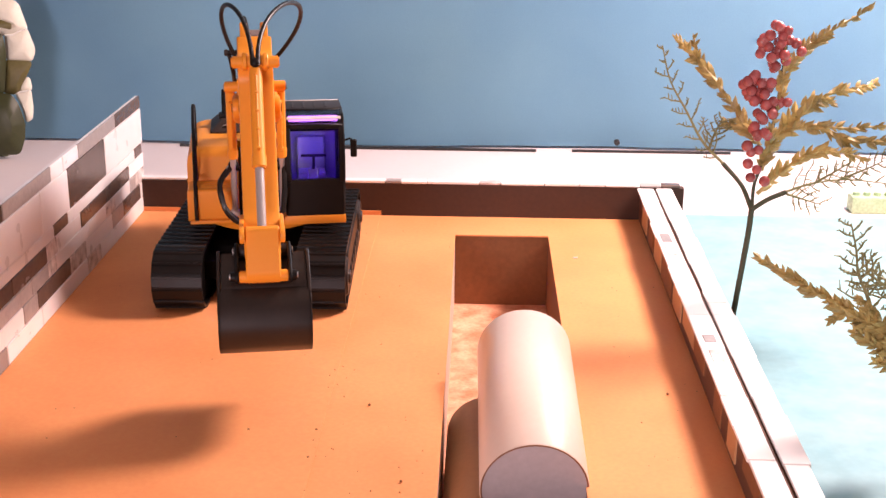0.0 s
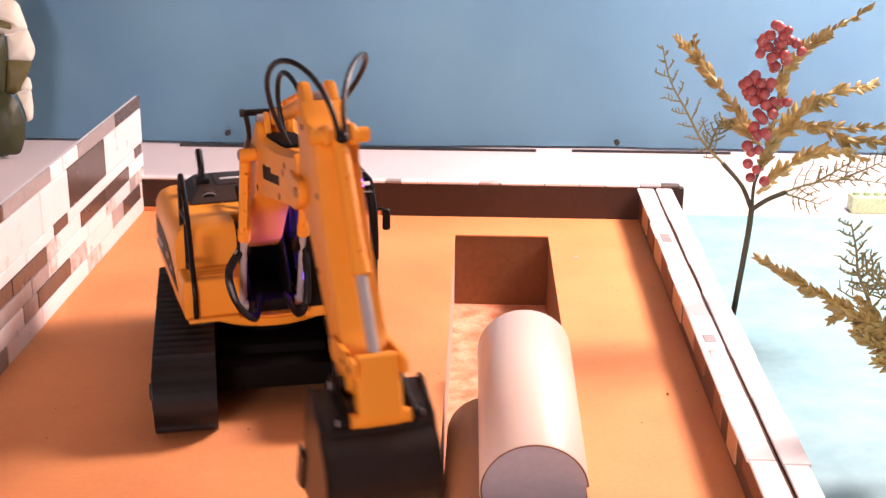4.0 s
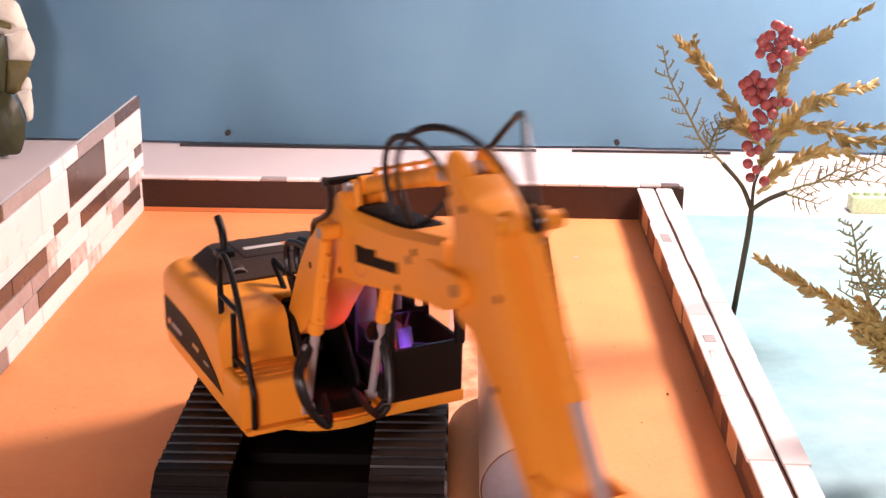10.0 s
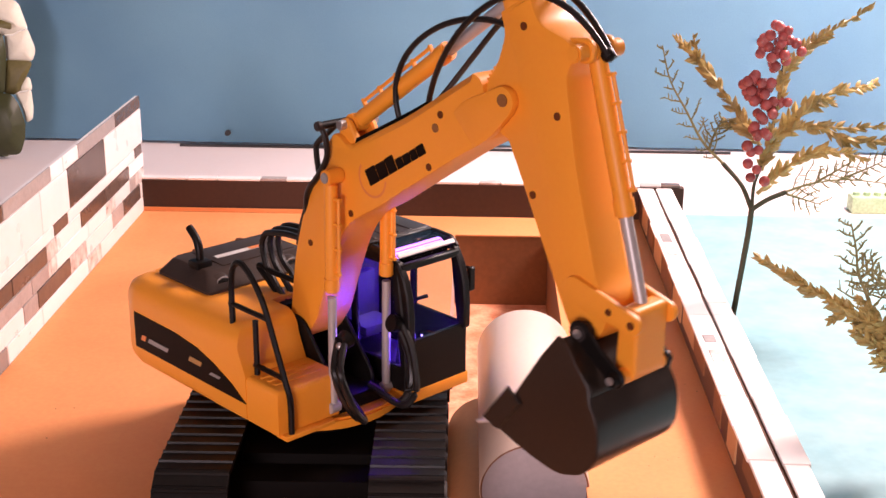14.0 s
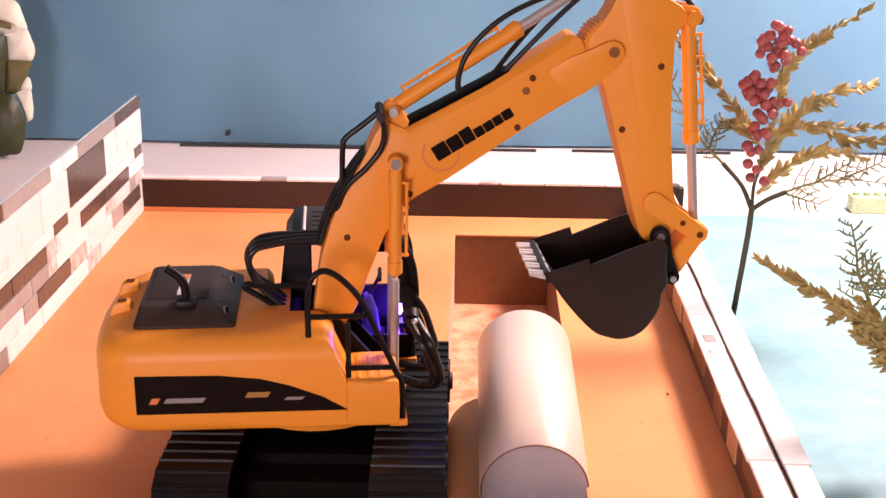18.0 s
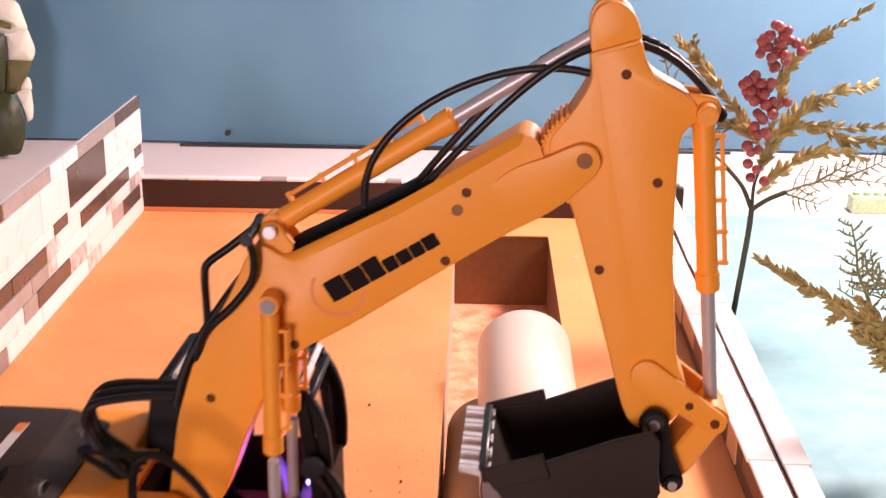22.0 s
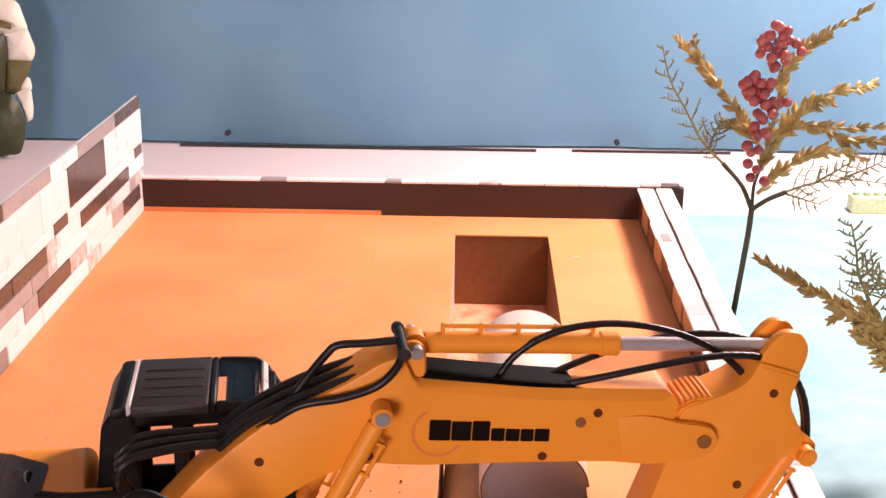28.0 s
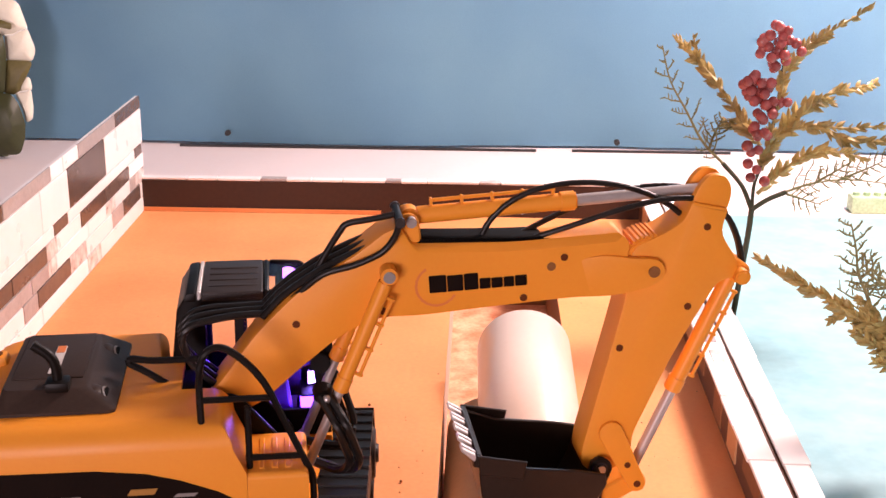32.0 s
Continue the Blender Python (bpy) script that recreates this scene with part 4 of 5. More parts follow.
# bucket: side plates, curved shell, teeth
def two_eyes(length, r0, r1, waist=None):
    """A flat bar's outline between a round eye of radius r0 and one of radius r1."""
    out = [(-r0 * math.sin(k * math.pi / 8), -r0 * math.cos(k * math.pi / 8)) for k in range(9)]
    far = [(length + r1 * math.sin(k * math.pi / 8), r1 * math.cos(k * math.pi / 8)) for k in range(9)]
    mid = [(length / 2, waist)] if waist else []
    return out + mid + far + [(x, -w) for x, w in mid]


PROFILE = [(0.0020, -0.0040), (0.0170, 0.0010), (0.0303, -0.0093), (0.0443, -0.0155), (0.0551, -0.0289), (0.0564, -0.0417), (0.0518, -0.0516), (0.0434, -0.0606), (0.0194, -0.0720), (-0.0027, -0.0788)]
curve = [tuple(p) for p in (Vector((v.x, v.z)) for v in spline([(a, 0, b) for a, b in PROFILE[2:]], 4))]
bm = B()
n = len(curve)
inner = []
for i, p in enumerate(curve):
    d = Vector(curve[min(i + 1, n - 1)]) - Vector(curve[max(i - 1, 0)])
    d.normalize()
    inner.append((p[0] + d.y * 0.0022, p[1] - d.x * 0.0022))
cin = Vector((0.02, -0.04))
if (Vector(inner[n // 2]) - cin).length > (Vector(curve[n // 2]) - cin).length:
    inner = [(2 * p[0] - q[0], 2 * p[1] - q[1]) for p, q in zip(curve, inner)]
BWID = 0.0335
va = [[bm.verts.new((p[0], y, p[1])) for p in curve] for y in (-BWID, BWID)]
vb = [[bm.verts.new((p[0], y, p[1])) for p in inner] for y in (-BWID, BWID)]
for i in range(n - 1):
    bm.faces.new((va[0][i], va[0][i + 1], va[1][i + 1], va[1][i]))
    bm.faces.new((vb[0][i], vb[1][i], vb[1][i + 1], vb[0][i + 1]))
    for k in (0, 1):
        bm.faces.new((va[k][i], va[k][i + 1], vb[k][i + 1], vb[k][i]))
for i in (0, n - 1):
    bm.faces.new((va[0][i], va[1][i], vb[1][i], vb[0][i]))
bucket = part("bucket", bm, BUCKET, exc, "dark grey bucket with bright teeth")
cheek = [(-0.0030, -0.0010), (0.0030, 0.0010), (0.0150, -0.0025), (0.0270, -0.0045)] + curve[1:] + [(0.0005, -0.0560), (-0.0030, -0.0180)]
for s in (-1, 1):
    part("bucket_cheek", slab(B(), cheek, s * (BWID - 0.0022), s * (BWID + 0.0004), 0.0006, 1), BUCKET, bucket)
    part("side_cutter", slab(B(), [(-0.0045, -0.0800), (0.0070, -0.0760), (0.0070, -0.0500), (-0.0050, -0.0500)], s * (BWID + 0.0002), s * (BWID + 0.0022), 0.0006, 1), BUCKET, bucket)
    ear = [(x, w + 0.001 * x / 0.03) for x, w in two_eyes(0.0300, 0.0068, 0.0054, 0.0044)]
    part("bucket_ear", slab(B(), ear, s * 0.0178, s * 0.0206, 0.0008, 1), BLACK, bucket)
    part("bolt", rod(B(), (0.0300, s * 0.0190, 0.0010), (0.0300, s * 0.0238, 0.0010), 0.0042, 0.0038, 12, 0.0006), BLACK, bucket)
    part("bolt", rod(B(), (0.0300, s * 0.0236, 0.0010), (0.0300, s * 0.0247, 0.0010), 0.0022, None, 10), STEEL, bucket)
part("bucket_top", slab(B(), [(-0.0022, -0.0052), (-0.0018, -0.0030), (0.0140, -0.0036), (0.0285, -0.0066), (0.0312, -0.0092), (0.0290, -0.0096), (0.0140, -0.0060)], -BWID + 0.0024, BWID - 0.0024, 0.0004, 1), BUCKET, bucket)
part("link_bar", rod(B(), (0.0300, -0.0176, 0.0010), (0.0300, 0.0176, 0.0010), 0.0044, None, 18, 0.0006), YELLOW, bucket, "yellow round bar between the bucket ears")
part("cutting_lip", box(B(), -0.0045, 0.0040, -BWID, BWID, -0.0805, -0.0765, 0.0008, 1), BUCKET, bucket)
for i in range(5):
    y = -0.0285 + i * 0.01425
    bm = B()
    slab(bm, [(0.0028, -0.0765), (-0.0016, -0.0755), (-0.0066, -0.0890), (-0.0048, -0.0896)], y - 0.0046, y + 0.0046, 0.0006, 1)
    slab(bm, [(-0.0008, -0.0765), (-0.0026, -0.0758), (-0.0072, -0.0884), (-0.0062, -0.0890)], y - 0.0012, y + 0.0012, 0.0004, 1)
    part("bucket_tooth", bm, TOOTH, bucket, "bright worn tooth")


# ---- rams, links and bending hoses, each a rigid piece that moves ----
def rot(a, v):
    c, s = math.cos(radians(a)), math.sin(radians(a))
    return Vector((c * v[0] - s * v[1], s * v[0] + c * v[1]))


def ram(parent, base_r, body_len, rod_len, guard=0):
    """A hydraulic ram along +x from its base pin: body, with a guard of so many brackets, and sliding rod."""
    bm = B()
    rod(bm, (0.004, 0, 0), (body_len, 0, 0), base_r, None, 20, 0.0008)
    rod(bm, (body_len - 0.008, 0, 0), (body_len + 0.002, 0, 0), base_r * 1.14, None, 20, 0.0010)
    rod(bm, (0, -base_r * 1.1, 0), (0, base_r * 1.1, 0), base_r * 1.15, None, 16, 0.0006)
    if guard:
        step = (body_len - 0.024) / (guard - 1)
        tube(bm, [(0.012, 0, base_r + 0.0030), (body_len - 0.010, 0, base_r + 0.0030)], 0.0011, 8)
        for i in range(guard):
            box(bm, 0.012 + i * step, 0.0138 + i * step, -0.0014, 0.0014, base_r * 0.75, base_r + 0.0046, 0.0004, 1)
    body = part("ram_body", bm, YELLOW, parent)
    bm = B()
    rod(bm, (-rod_len, 0, 0), (0, 0, 0), base_r * 0.68, None, 16)
    rod(bm, (0, -base_r, 0), (0, base_r, 0), base_r * 0.95, None, 14, 0.0005)
    return body, part("ram_rod", bm, ROD_GREY, parent, "silver-grey ram rod")


stick_ram = ram(boom, 0.0050, 0.094, 0.105, 5)
bucket_ram = ram(stick, 0.0048, 0.082, 0.080, 5)
lift_rams = [(s, ram(house, 0.0042, 0.072, 0.075, 4)) for s in (-1, 1)]
S4 = Vector((0.1044, 0.0021))
LK = 0.0276
links = []
ROCK = (Vector((STICK, 0)) + rot(72, (LK, 0)) - S4).length
for s in (-1, 1):
    bm = slab(B(), two_eyes(ROCK, 0.0074, 0.0054), s * 0.0128, s * 0.0162, 0.0008, 2)
    links.append((s, part("rocker_link", bm, YELLOW, stick)))
    for x, r in ((ROCK, 0.0022), (ROCK * 0.62, 0.0019)):
        rod(bm := B(), (x, s * 0.0155, 0), (x, s * 0.0167, 0), r, None, 12)
        links.append((s, part("pin_hole", bm, SCREW, stick)))
link_bar = part("link_bar", rod(B(), (0, -0.0155, 0), (0, 0.0155, 0), 0.0036, None, 16, 0.001), YELLOW, stick)
bm = B()
slab(bm, rounded([(-0.006, -0.006), (0.030, -0.0065), (0.0365, 0.0), (0.030, 0.0065), (-0.006, 0.006)], 0.004), -0.0125, 0.0125, 0.0012, 1)
push_link = part("push_link", bm, YELLOW, stick)


def lerp_rows(rows, t):
    """A smooth, never overshooting curve through (time, value) rows."""
    if t <= rows[0][0]:
        return rows[0][1]
    if t >= rows[-1][0]:
        return rows[-1][1]
    k = max(i for i in range(len(rows) - 1) if rows[i][0] <= t)

    def slope(i):
        if i == 0 or i == len(rows) - 1:
            return 0.0
        h0, h1 = rows[i][0] - rows[i - 1][0], rows[i + 1][0] - rows[i][0]
        d0, d1 = (rows[i][1] - rows[i - 1][1]) / h0, (rows[i + 1][1] - rows[i][1]) / h1
        if d0 * d1 <= 0:
            return 0.0
        return 3 * (h0 + h1) / ((2 * h1 + h0) / d0 + (h1 + 2 * h0) / d1)

    (t0, a), (t1, b) = rows[k], rows[k + 1]
    h = t1 - t0
    f = (t - t0) / h
    return (2 * f ** 3 - 3 * f * f + 1) * a + (f ** 3 - 2 * f * f + f) * h * slope(k) + (3 * f * f - 2 * f ** 3) * b + (f ** 3 - f * f) * h * slope(k + 1)


# time, turntable centre x, y, heading of the body
DRIVE = [
    (0, -0.2128, 1.2299, -79.7), (0.5, -0.2097, 1.1607, -79.4), (1, -0.2144, 1.1136, -73.3), (1.5, -0.2219, 1.0701, -50.7), (2, -0.1938, 1.0321, -59.7),
    (2.5, -0.1797, 1.0235, -70.2), (3, -0.1722, 1.015, -74.8), (3.5, -0.1722, 1.015, -74.8), (5.5, -0.1668, 0.7818, -42.1), (6, -0.1326, 0.7445, -50.3),
    (6.5, -0.1122, 0.7320, -64.1), (7, -0.1046, 0.7484, -76.3), (7.5, -0.1046, 0.7484, -77.2), (8, -0.1074, 0.8072, -80.8), (9, -0.1074, 0.8072, -80.8),
    (9.5, -0.1074, 0.8072, -77.6), (10, -0.1074, 0.8072, -60.9), (10.4, -0.1074, 0.8072, -44.5), (10.5, -0.1074, 0.8072, -44.3), (16.5, -0.1074, 0.8072, -44.3),
    (17, -0.1074, 0.8072, -27.0), (17.5, -0.1072, 0.8060, -0.9), (18, -0.1072, 0.8072, 6.6), (18.5, -0.1069, 0.8100, 7.0), (19, -0.1054, 0.8415, 6.3), (19.5, -0.1045, 0.8522, 6.5),
    (20, -0.1067, 0.7893, 7.6), (20.5, -0.1079, 0.7322, 3.7), (21, -0.1134, 0.6875, -4.9), (21.5, -0.1280, 0.6263, -3.7), (22, -0.1428, 0.5653, -2.6), (22.5, -0.1531, 0.5318, 7.6),
    (23, -0.1544, 0.5290, 10.1), (25.5, -0.1544, 0.5290, 10.1), (27.5, -0.1521, 0.5293, 9.3), (29.5, -0.1525, 0.5284, 9.2), (30, -0.1532, 0.5375, 8.4), (30.5, -0.1517, 0.5673, 8.5),
    (31, -0.1516, 0.6305, 8.7), (31.5, -0.1503, 0.6758, 8.7), (32, -0.1514, 0.6838, 9.2)]
# turn of the body on the chassis
SWING = [(0, 8.3), (9, 8.3), (9.5, 11.5), (10, 28.2), (10.4, 44.6), (10.5, 44.8), (16.5, 44.8), (17, 62.1), (17.5, 88.2), (18, 95.7), (18.5, 96.5), (32, 96.5)]
LIFT = [(0, 23.2), (11.5, 23.2), (12, 38.3), (12.4, 44.2), (13, 44.0), (14, 44.5), (16.5, 44.7), (25.5, 44.7), (27.5, 9.34), (28, 9.34), (28.5, 12.9), (29, 13.5), (29.5, 16.25), (32, 16.25)]
FOLD = [(0, -68.0), (12, -68.6), (12.5, -68.0), (13, -74.1), (13.5, -89.2), (14, -106.6), (14.5, -118.0), (32, -118.0)]
CURL = [(0, 24.0), (14.5, 24.0), (16.5, 0.0), (32, 0.0)]


def arm_at(t):
    be = lerp_rows(LIFT, t)
    return be, be + lerp_rows(FOLD, t), lerp_rows(CURL, t)


def in_plane(u, w, a, y=0.0):
    """A pose in the arm's upright plane: at (u, y, w), turned up by a degrees."""
    return pose(u, y, w, 0, -a, 0)


def ram_rows(base, tip, y=0.0):
    d = Vector(tip) - Vector(base)
    a = math.degrees(math.atan2(d.y, d.x))
    return in_plane(base[0], base[1], a, y), in_plane(tip[0], tip[1], a, y)


# hoses that bend between boom and stick, as short rigid links
# start and end on boom and stick, handles with the arm open and folded, sideways bulge, number of links
HOSE_DATA = [((0.1960, 0.0375), (-0.001, 0.0610), ((0.040, 0.066), (0.066, 0.004)), ((-0.064, 0.012), (-0.072, -0.025)), -0.0070, -0.0020, -0.017, 28),
             ((0.1900, 0.0390), (-0.001, 0.0610), ((0.034, 0.068), (0.068, 0.006)), ((-0.066, 0.014), (-0.074, -0.022)), 0.0030, 0.0020, 0.031, 28),
             ((0.1650, 0.0450), (-0.0330, 0.0110), ((0.004, 0.064), (0.022, 0.036)), None, -0.0030, -0.004, -0.004, 22)]
HOSES = [(d, [None] * d[7]) for d in HOSE_DATA]


def hose_points(h, fold):
    b0, s0, hb, hs, y0, y1, bulge, n = h[0]
    k = (-68 - fold) / 50
    P0, P3 = Vector(b0), Vector((BOOM, 0)) + rot(fold, s0)
    P1 = P0 + Vector(hb[0]) * (1 - k) + Vector(hb[1]) * k
    P2 = P3 + (rot(fold, Vector(hs[0]) * (1 - k) + Vector(hs[1]) * k) if hs else Vector((-0.026 + 0.004 * k, 0.058 - 0.022 * k)))
    out = []
    for i in range(n + 1):
        f = i / n
        q = P0 * (1 - f) ** 3 + P1 * 3 * f * (1 - f) ** 2 + P2 * 3 * f * f * (1 - f) + P3 * f ** 3
        out.append(Vector((q.x, y0 + (y1 - y0) * f + bulge * 6.75 * f * (1 - f) ** 2 * (1.15 - 0.8 * k), q.y)))
    return out


def hose_poses(h, fold):
    p = hose_points(h, fold)
    return [Matrix.Translation((a + b) / 2) @ (b - a).to_track_quat("X", "Z").to_matrix().to_4x4() for a, b in zip(p, p[1:])]


for h in HOSES:
    longest = max((b - a).length for fold in (-68, -90, -118) for a, b in zip(hose_points(h, fold), hose_points(h, fold)[1:]))
    bm = B()
    L = longest * 1.25
    tube(bm, [(-L / 2, 0, 0), (-L / 2 + 0.0006, 0, 0), (0, 0, 0), (L / 2 - 0.0006, 0, 0), (L / 2, 0, 0)], 0.0017, 10)
    me = mesh_of("bending_hose", bm, HOSE)
    smooth(me)
    for i in range(len(h[1])):
        ob = new("bending_hose", me)
        ob.parent = boom
        h[1][i] = ob


def chassis(t):
    x, y, h = (lerp_rows([(r[0], r[k]) for r in DRIVE], t) for k in (1, 2, 3))
    return x, y, h - lerp_rows(SWING, t)


def track_run(side, ts):
    """How far a track has run at each time, from the chassis's way and turn."""
    out, run = [0.0], 0.0
    for a, b in zip(ts, ts[1:]):
        (x0, y0, a0), (x1, y1, a1) = chassis(a), chassis(b)
        am = radians((a0 + a1) / 2)
        run += (x1 - x0) * math.cos(am) + (y1 - y0) * math.sin(am) - side * 0.0655 * radians(a1 - a0)
        out.append(run)
    return out


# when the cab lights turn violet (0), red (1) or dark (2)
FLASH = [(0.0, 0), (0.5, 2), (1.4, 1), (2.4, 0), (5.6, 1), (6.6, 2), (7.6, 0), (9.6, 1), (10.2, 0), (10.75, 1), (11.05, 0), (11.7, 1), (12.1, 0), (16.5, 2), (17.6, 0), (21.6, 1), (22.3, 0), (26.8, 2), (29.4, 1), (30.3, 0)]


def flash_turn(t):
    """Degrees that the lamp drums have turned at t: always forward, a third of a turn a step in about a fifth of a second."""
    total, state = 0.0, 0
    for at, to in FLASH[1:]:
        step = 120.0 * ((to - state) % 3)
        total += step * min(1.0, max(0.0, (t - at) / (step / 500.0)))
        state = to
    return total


def motions():
    ts = [i * 0.1 for i in range(321)]
    walk(exc, [(t, pose(*chassis(t)[:2], 0, 0, 0, chassis(t)[2])) for t in ts])
    walk(house, [(t, pose(0, 0, 0, 0, 0, lerp_rows(SWING, t))) for t in ts])
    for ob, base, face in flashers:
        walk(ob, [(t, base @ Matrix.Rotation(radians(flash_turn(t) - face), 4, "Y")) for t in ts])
    rows = {k: [] for k in ("boom", "stick", "bucket")}
    for t in ts:
        turn = pose(0, 0, 0, 0, 0, lerp_rows(SWING, t))
        be, si, cu = arm_at(t)
        p2 = Vector((R0, Z0)) + rot(be, (BOOM, 0))
        p3 = p2 + rot(si, (STICK, 0))
        rows["boom"].append((t, turn @ in_plane(R0, Z0, be, E0)))
        rows["stick"].append((t, turn @ in_plane(p2.x, p2.y, si, E0)))
        rows["bucket"].append((t, turn @ in_plane(p3.x, p3.y, si + cu, E0)))
    walk(boom, rows["boom"])
    walk(stick, rows["stick"])
    walk(bucket, rows["bucket"])

    for ob in deck_hoses:
        rows = []
        for t in ts:
            q = Vector((R0, Z0)) + rot(lerp_rows(LIFT, t), (0.0378, 0.0414))
            rows.append((t, pose(q.x - 0.0060, 0, q.y - 0.1780)))
        walk(ob, rows)

    slow = [0.0, 11.5] + [11.6 + 0.1 * i for i in range(50)] + [25.5] + [25.6 + 0.2 * i for i in range(20)] + [32.0]
    tab = {k: [] for k in ("sb", "sr", "bb", "br", "rk", "lb", "pl")}
    lift = {-1: ([], []), 1: ([], [])}
    hose = {id(ob): (ob, []) for h in HOSES for ob in h[1]}
    for t in slow:
        be, si, cu = arm_at(t)
        fold = si - be
        ear = Vector((BOOM, 0)) + rot(fold, (-0.0500, 0.0255))
        a, b = ram_rows((0.1298, 0.0698), ear)
        tab["sb"].append((t, a)), tab["sr"].append((t, b))
        la = 72 + 17 * cu / 24
        lk = Vector((STICK, 0)) + rot(la, (LK, 0))
        a, b = ram_rows((-0.0050, 0.0540), lk)
        tab["bb"].append((t, a)), tab["br"].append((t, b))
        k1 = Vector((STICK, 0)) + rot(cu, (0.0300, 0.0010))
        tab["rk"].append((t, ram_rows(S4, lk)[0]))
        tab["lb"].append((t, in_plane(lk.x, lk.y, 0)))
        tab["pl"].append((t, ram_rows(lk, k1)[0]))
        for s in (-1, 1):
            tip = Vector((R0, Z0)) + rot(be, (0.1092, 0.0477))
            a, b = ram_rows((0.0510, 0.0800), tip, E0 + s * 0.0225)
            lift[s][0].append((t, b @ Matrix.Rotation(math.pi, 4, "Y"))), lift[s][1].append((t, a @ Matrix.Rotation(math.pi, 4, "Y")))
        for h in HOSES:
            for ob, m in zip(h[1], hose_poses(h, fold)):
                hose[id(ob)][1].append((t, m))
    walk(stick_ram[0], tab["sb"]), walk(stick_ram[1], tab["sr"])
    walk(bucket_ram[0], tab["bb"]), walk(bucket_ram[1], tab["br"])
    for s, ob in links:
        walk(ob, tab["rk"])
    walk(link_bar, tab["lb"])
    walk(push_link, tab["pl"])
    for s, (body, piston) in lift_rams:
        walk(body, lift[s][0])
        walk(piston, lift[s][1])
    for ob, r in hose.values():
        walk(ob, r)
    still = ((3.2, 3.5), (8.2, 18.3), (23.3, 29.3))
    runs = [t for t in ts if not any(a < t < b for a, b in still)]
    for side in (-1, 1):
        gone = track_run(side, runs)
        for sh, s, at in shoes:
            if s == side:
                walk(sh, [(t, shoe_pose(at + g)) for t, g in zip(runs, gone)])


# ---- artificial sprigs ----
OLIVE = mat("olive_gold_leaf", (0.54, 0.39, 0.13), 0.45, var=0.15, scale=90, fine=500, bump=0.1, colour2=(0.22, 0.165, 0.05), rnd=0.25)
GREY_GREEN = mat("grey_green_twig", (0.25, 0.23, 0.095), 0.6, var=0.12, scale=90, fine=500, bump=0.1, rnd=0.2)
STEM_GREEN = mat("dark_green_stem", (0.06, 0.065, 0.03), 0.6, var=0.2, scale=120, fine=600, bump=0.3)
BERRY = mat("red_berry", (0.42, 0.090, 0.085), 0.2, var=0.1, scale=120, fine=500, bump=0.0, coat=0.4, rnd=0.2)
LEAF_DARK = mat("dark_green_leaf", (0.036, 0.042, 0.010), 0.5, var=0.15, scale=20, fine=200, bump=0.1)
LEAF_OLIVE = mat("olive_leaf", (0.12, 0.10, 0.028), 0.5, var=0.15, scale=20, fine=200, bump=0.1)
LEAF_WHITE = mat("white_leaf_edge", (0.86, 0.84, 0.76), 0.55, var=0.05, scale=20, fine=200, bump=0.05)
LEAF_PALE = mat("pale_sage_leaf", (0.80, 0.76, 0.62), 0.6, var=0.08, scale=20, fine=200, bump=0.1)


def leaflet(bm, base, way, side, length, width):
    """One small pointed scale with a bent midrib and some thickness."""
    way, side = way.normalized(), side.normalized()
    up = way.cross(side).normalized()
    pts = [(0, 0.25), (0.30, 1.0), (0.65, 0.75), (1.0, 0.0)]
    top, bot = [], []
    for f, w in pts:
        lift = up * (0.10 * length * math.sin(f * 3.0))
        c = base + way * (f * length)
        if w == 0.0:
            v = bm.verts.new(c + lift)
            top.append((v, v, v)), bot.append((v, v, v))
        else:
            e = side * (w * width)
            t = up * width * 0.28
            l, r = bm.verts.new(c + e + lift * 0.3), bm.verts.new(c - e + lift * 0.3)
            top.append((l, bm.verts.new(c + lift + t), r))
            bot.append((l, bm.verts.new(c + lift - t), r))
    for ring in (top, bot):
        for a, b in zip(ring, ring[1:]):
            for k in (0, 1):
                vs = []
                for v in (a[k], a[k + 1], b[k + 1], b[k]):
                    if v not in vs:
                        vs.append(v)
                if len(vs) > 2:
                    bm.faces.new(vs)


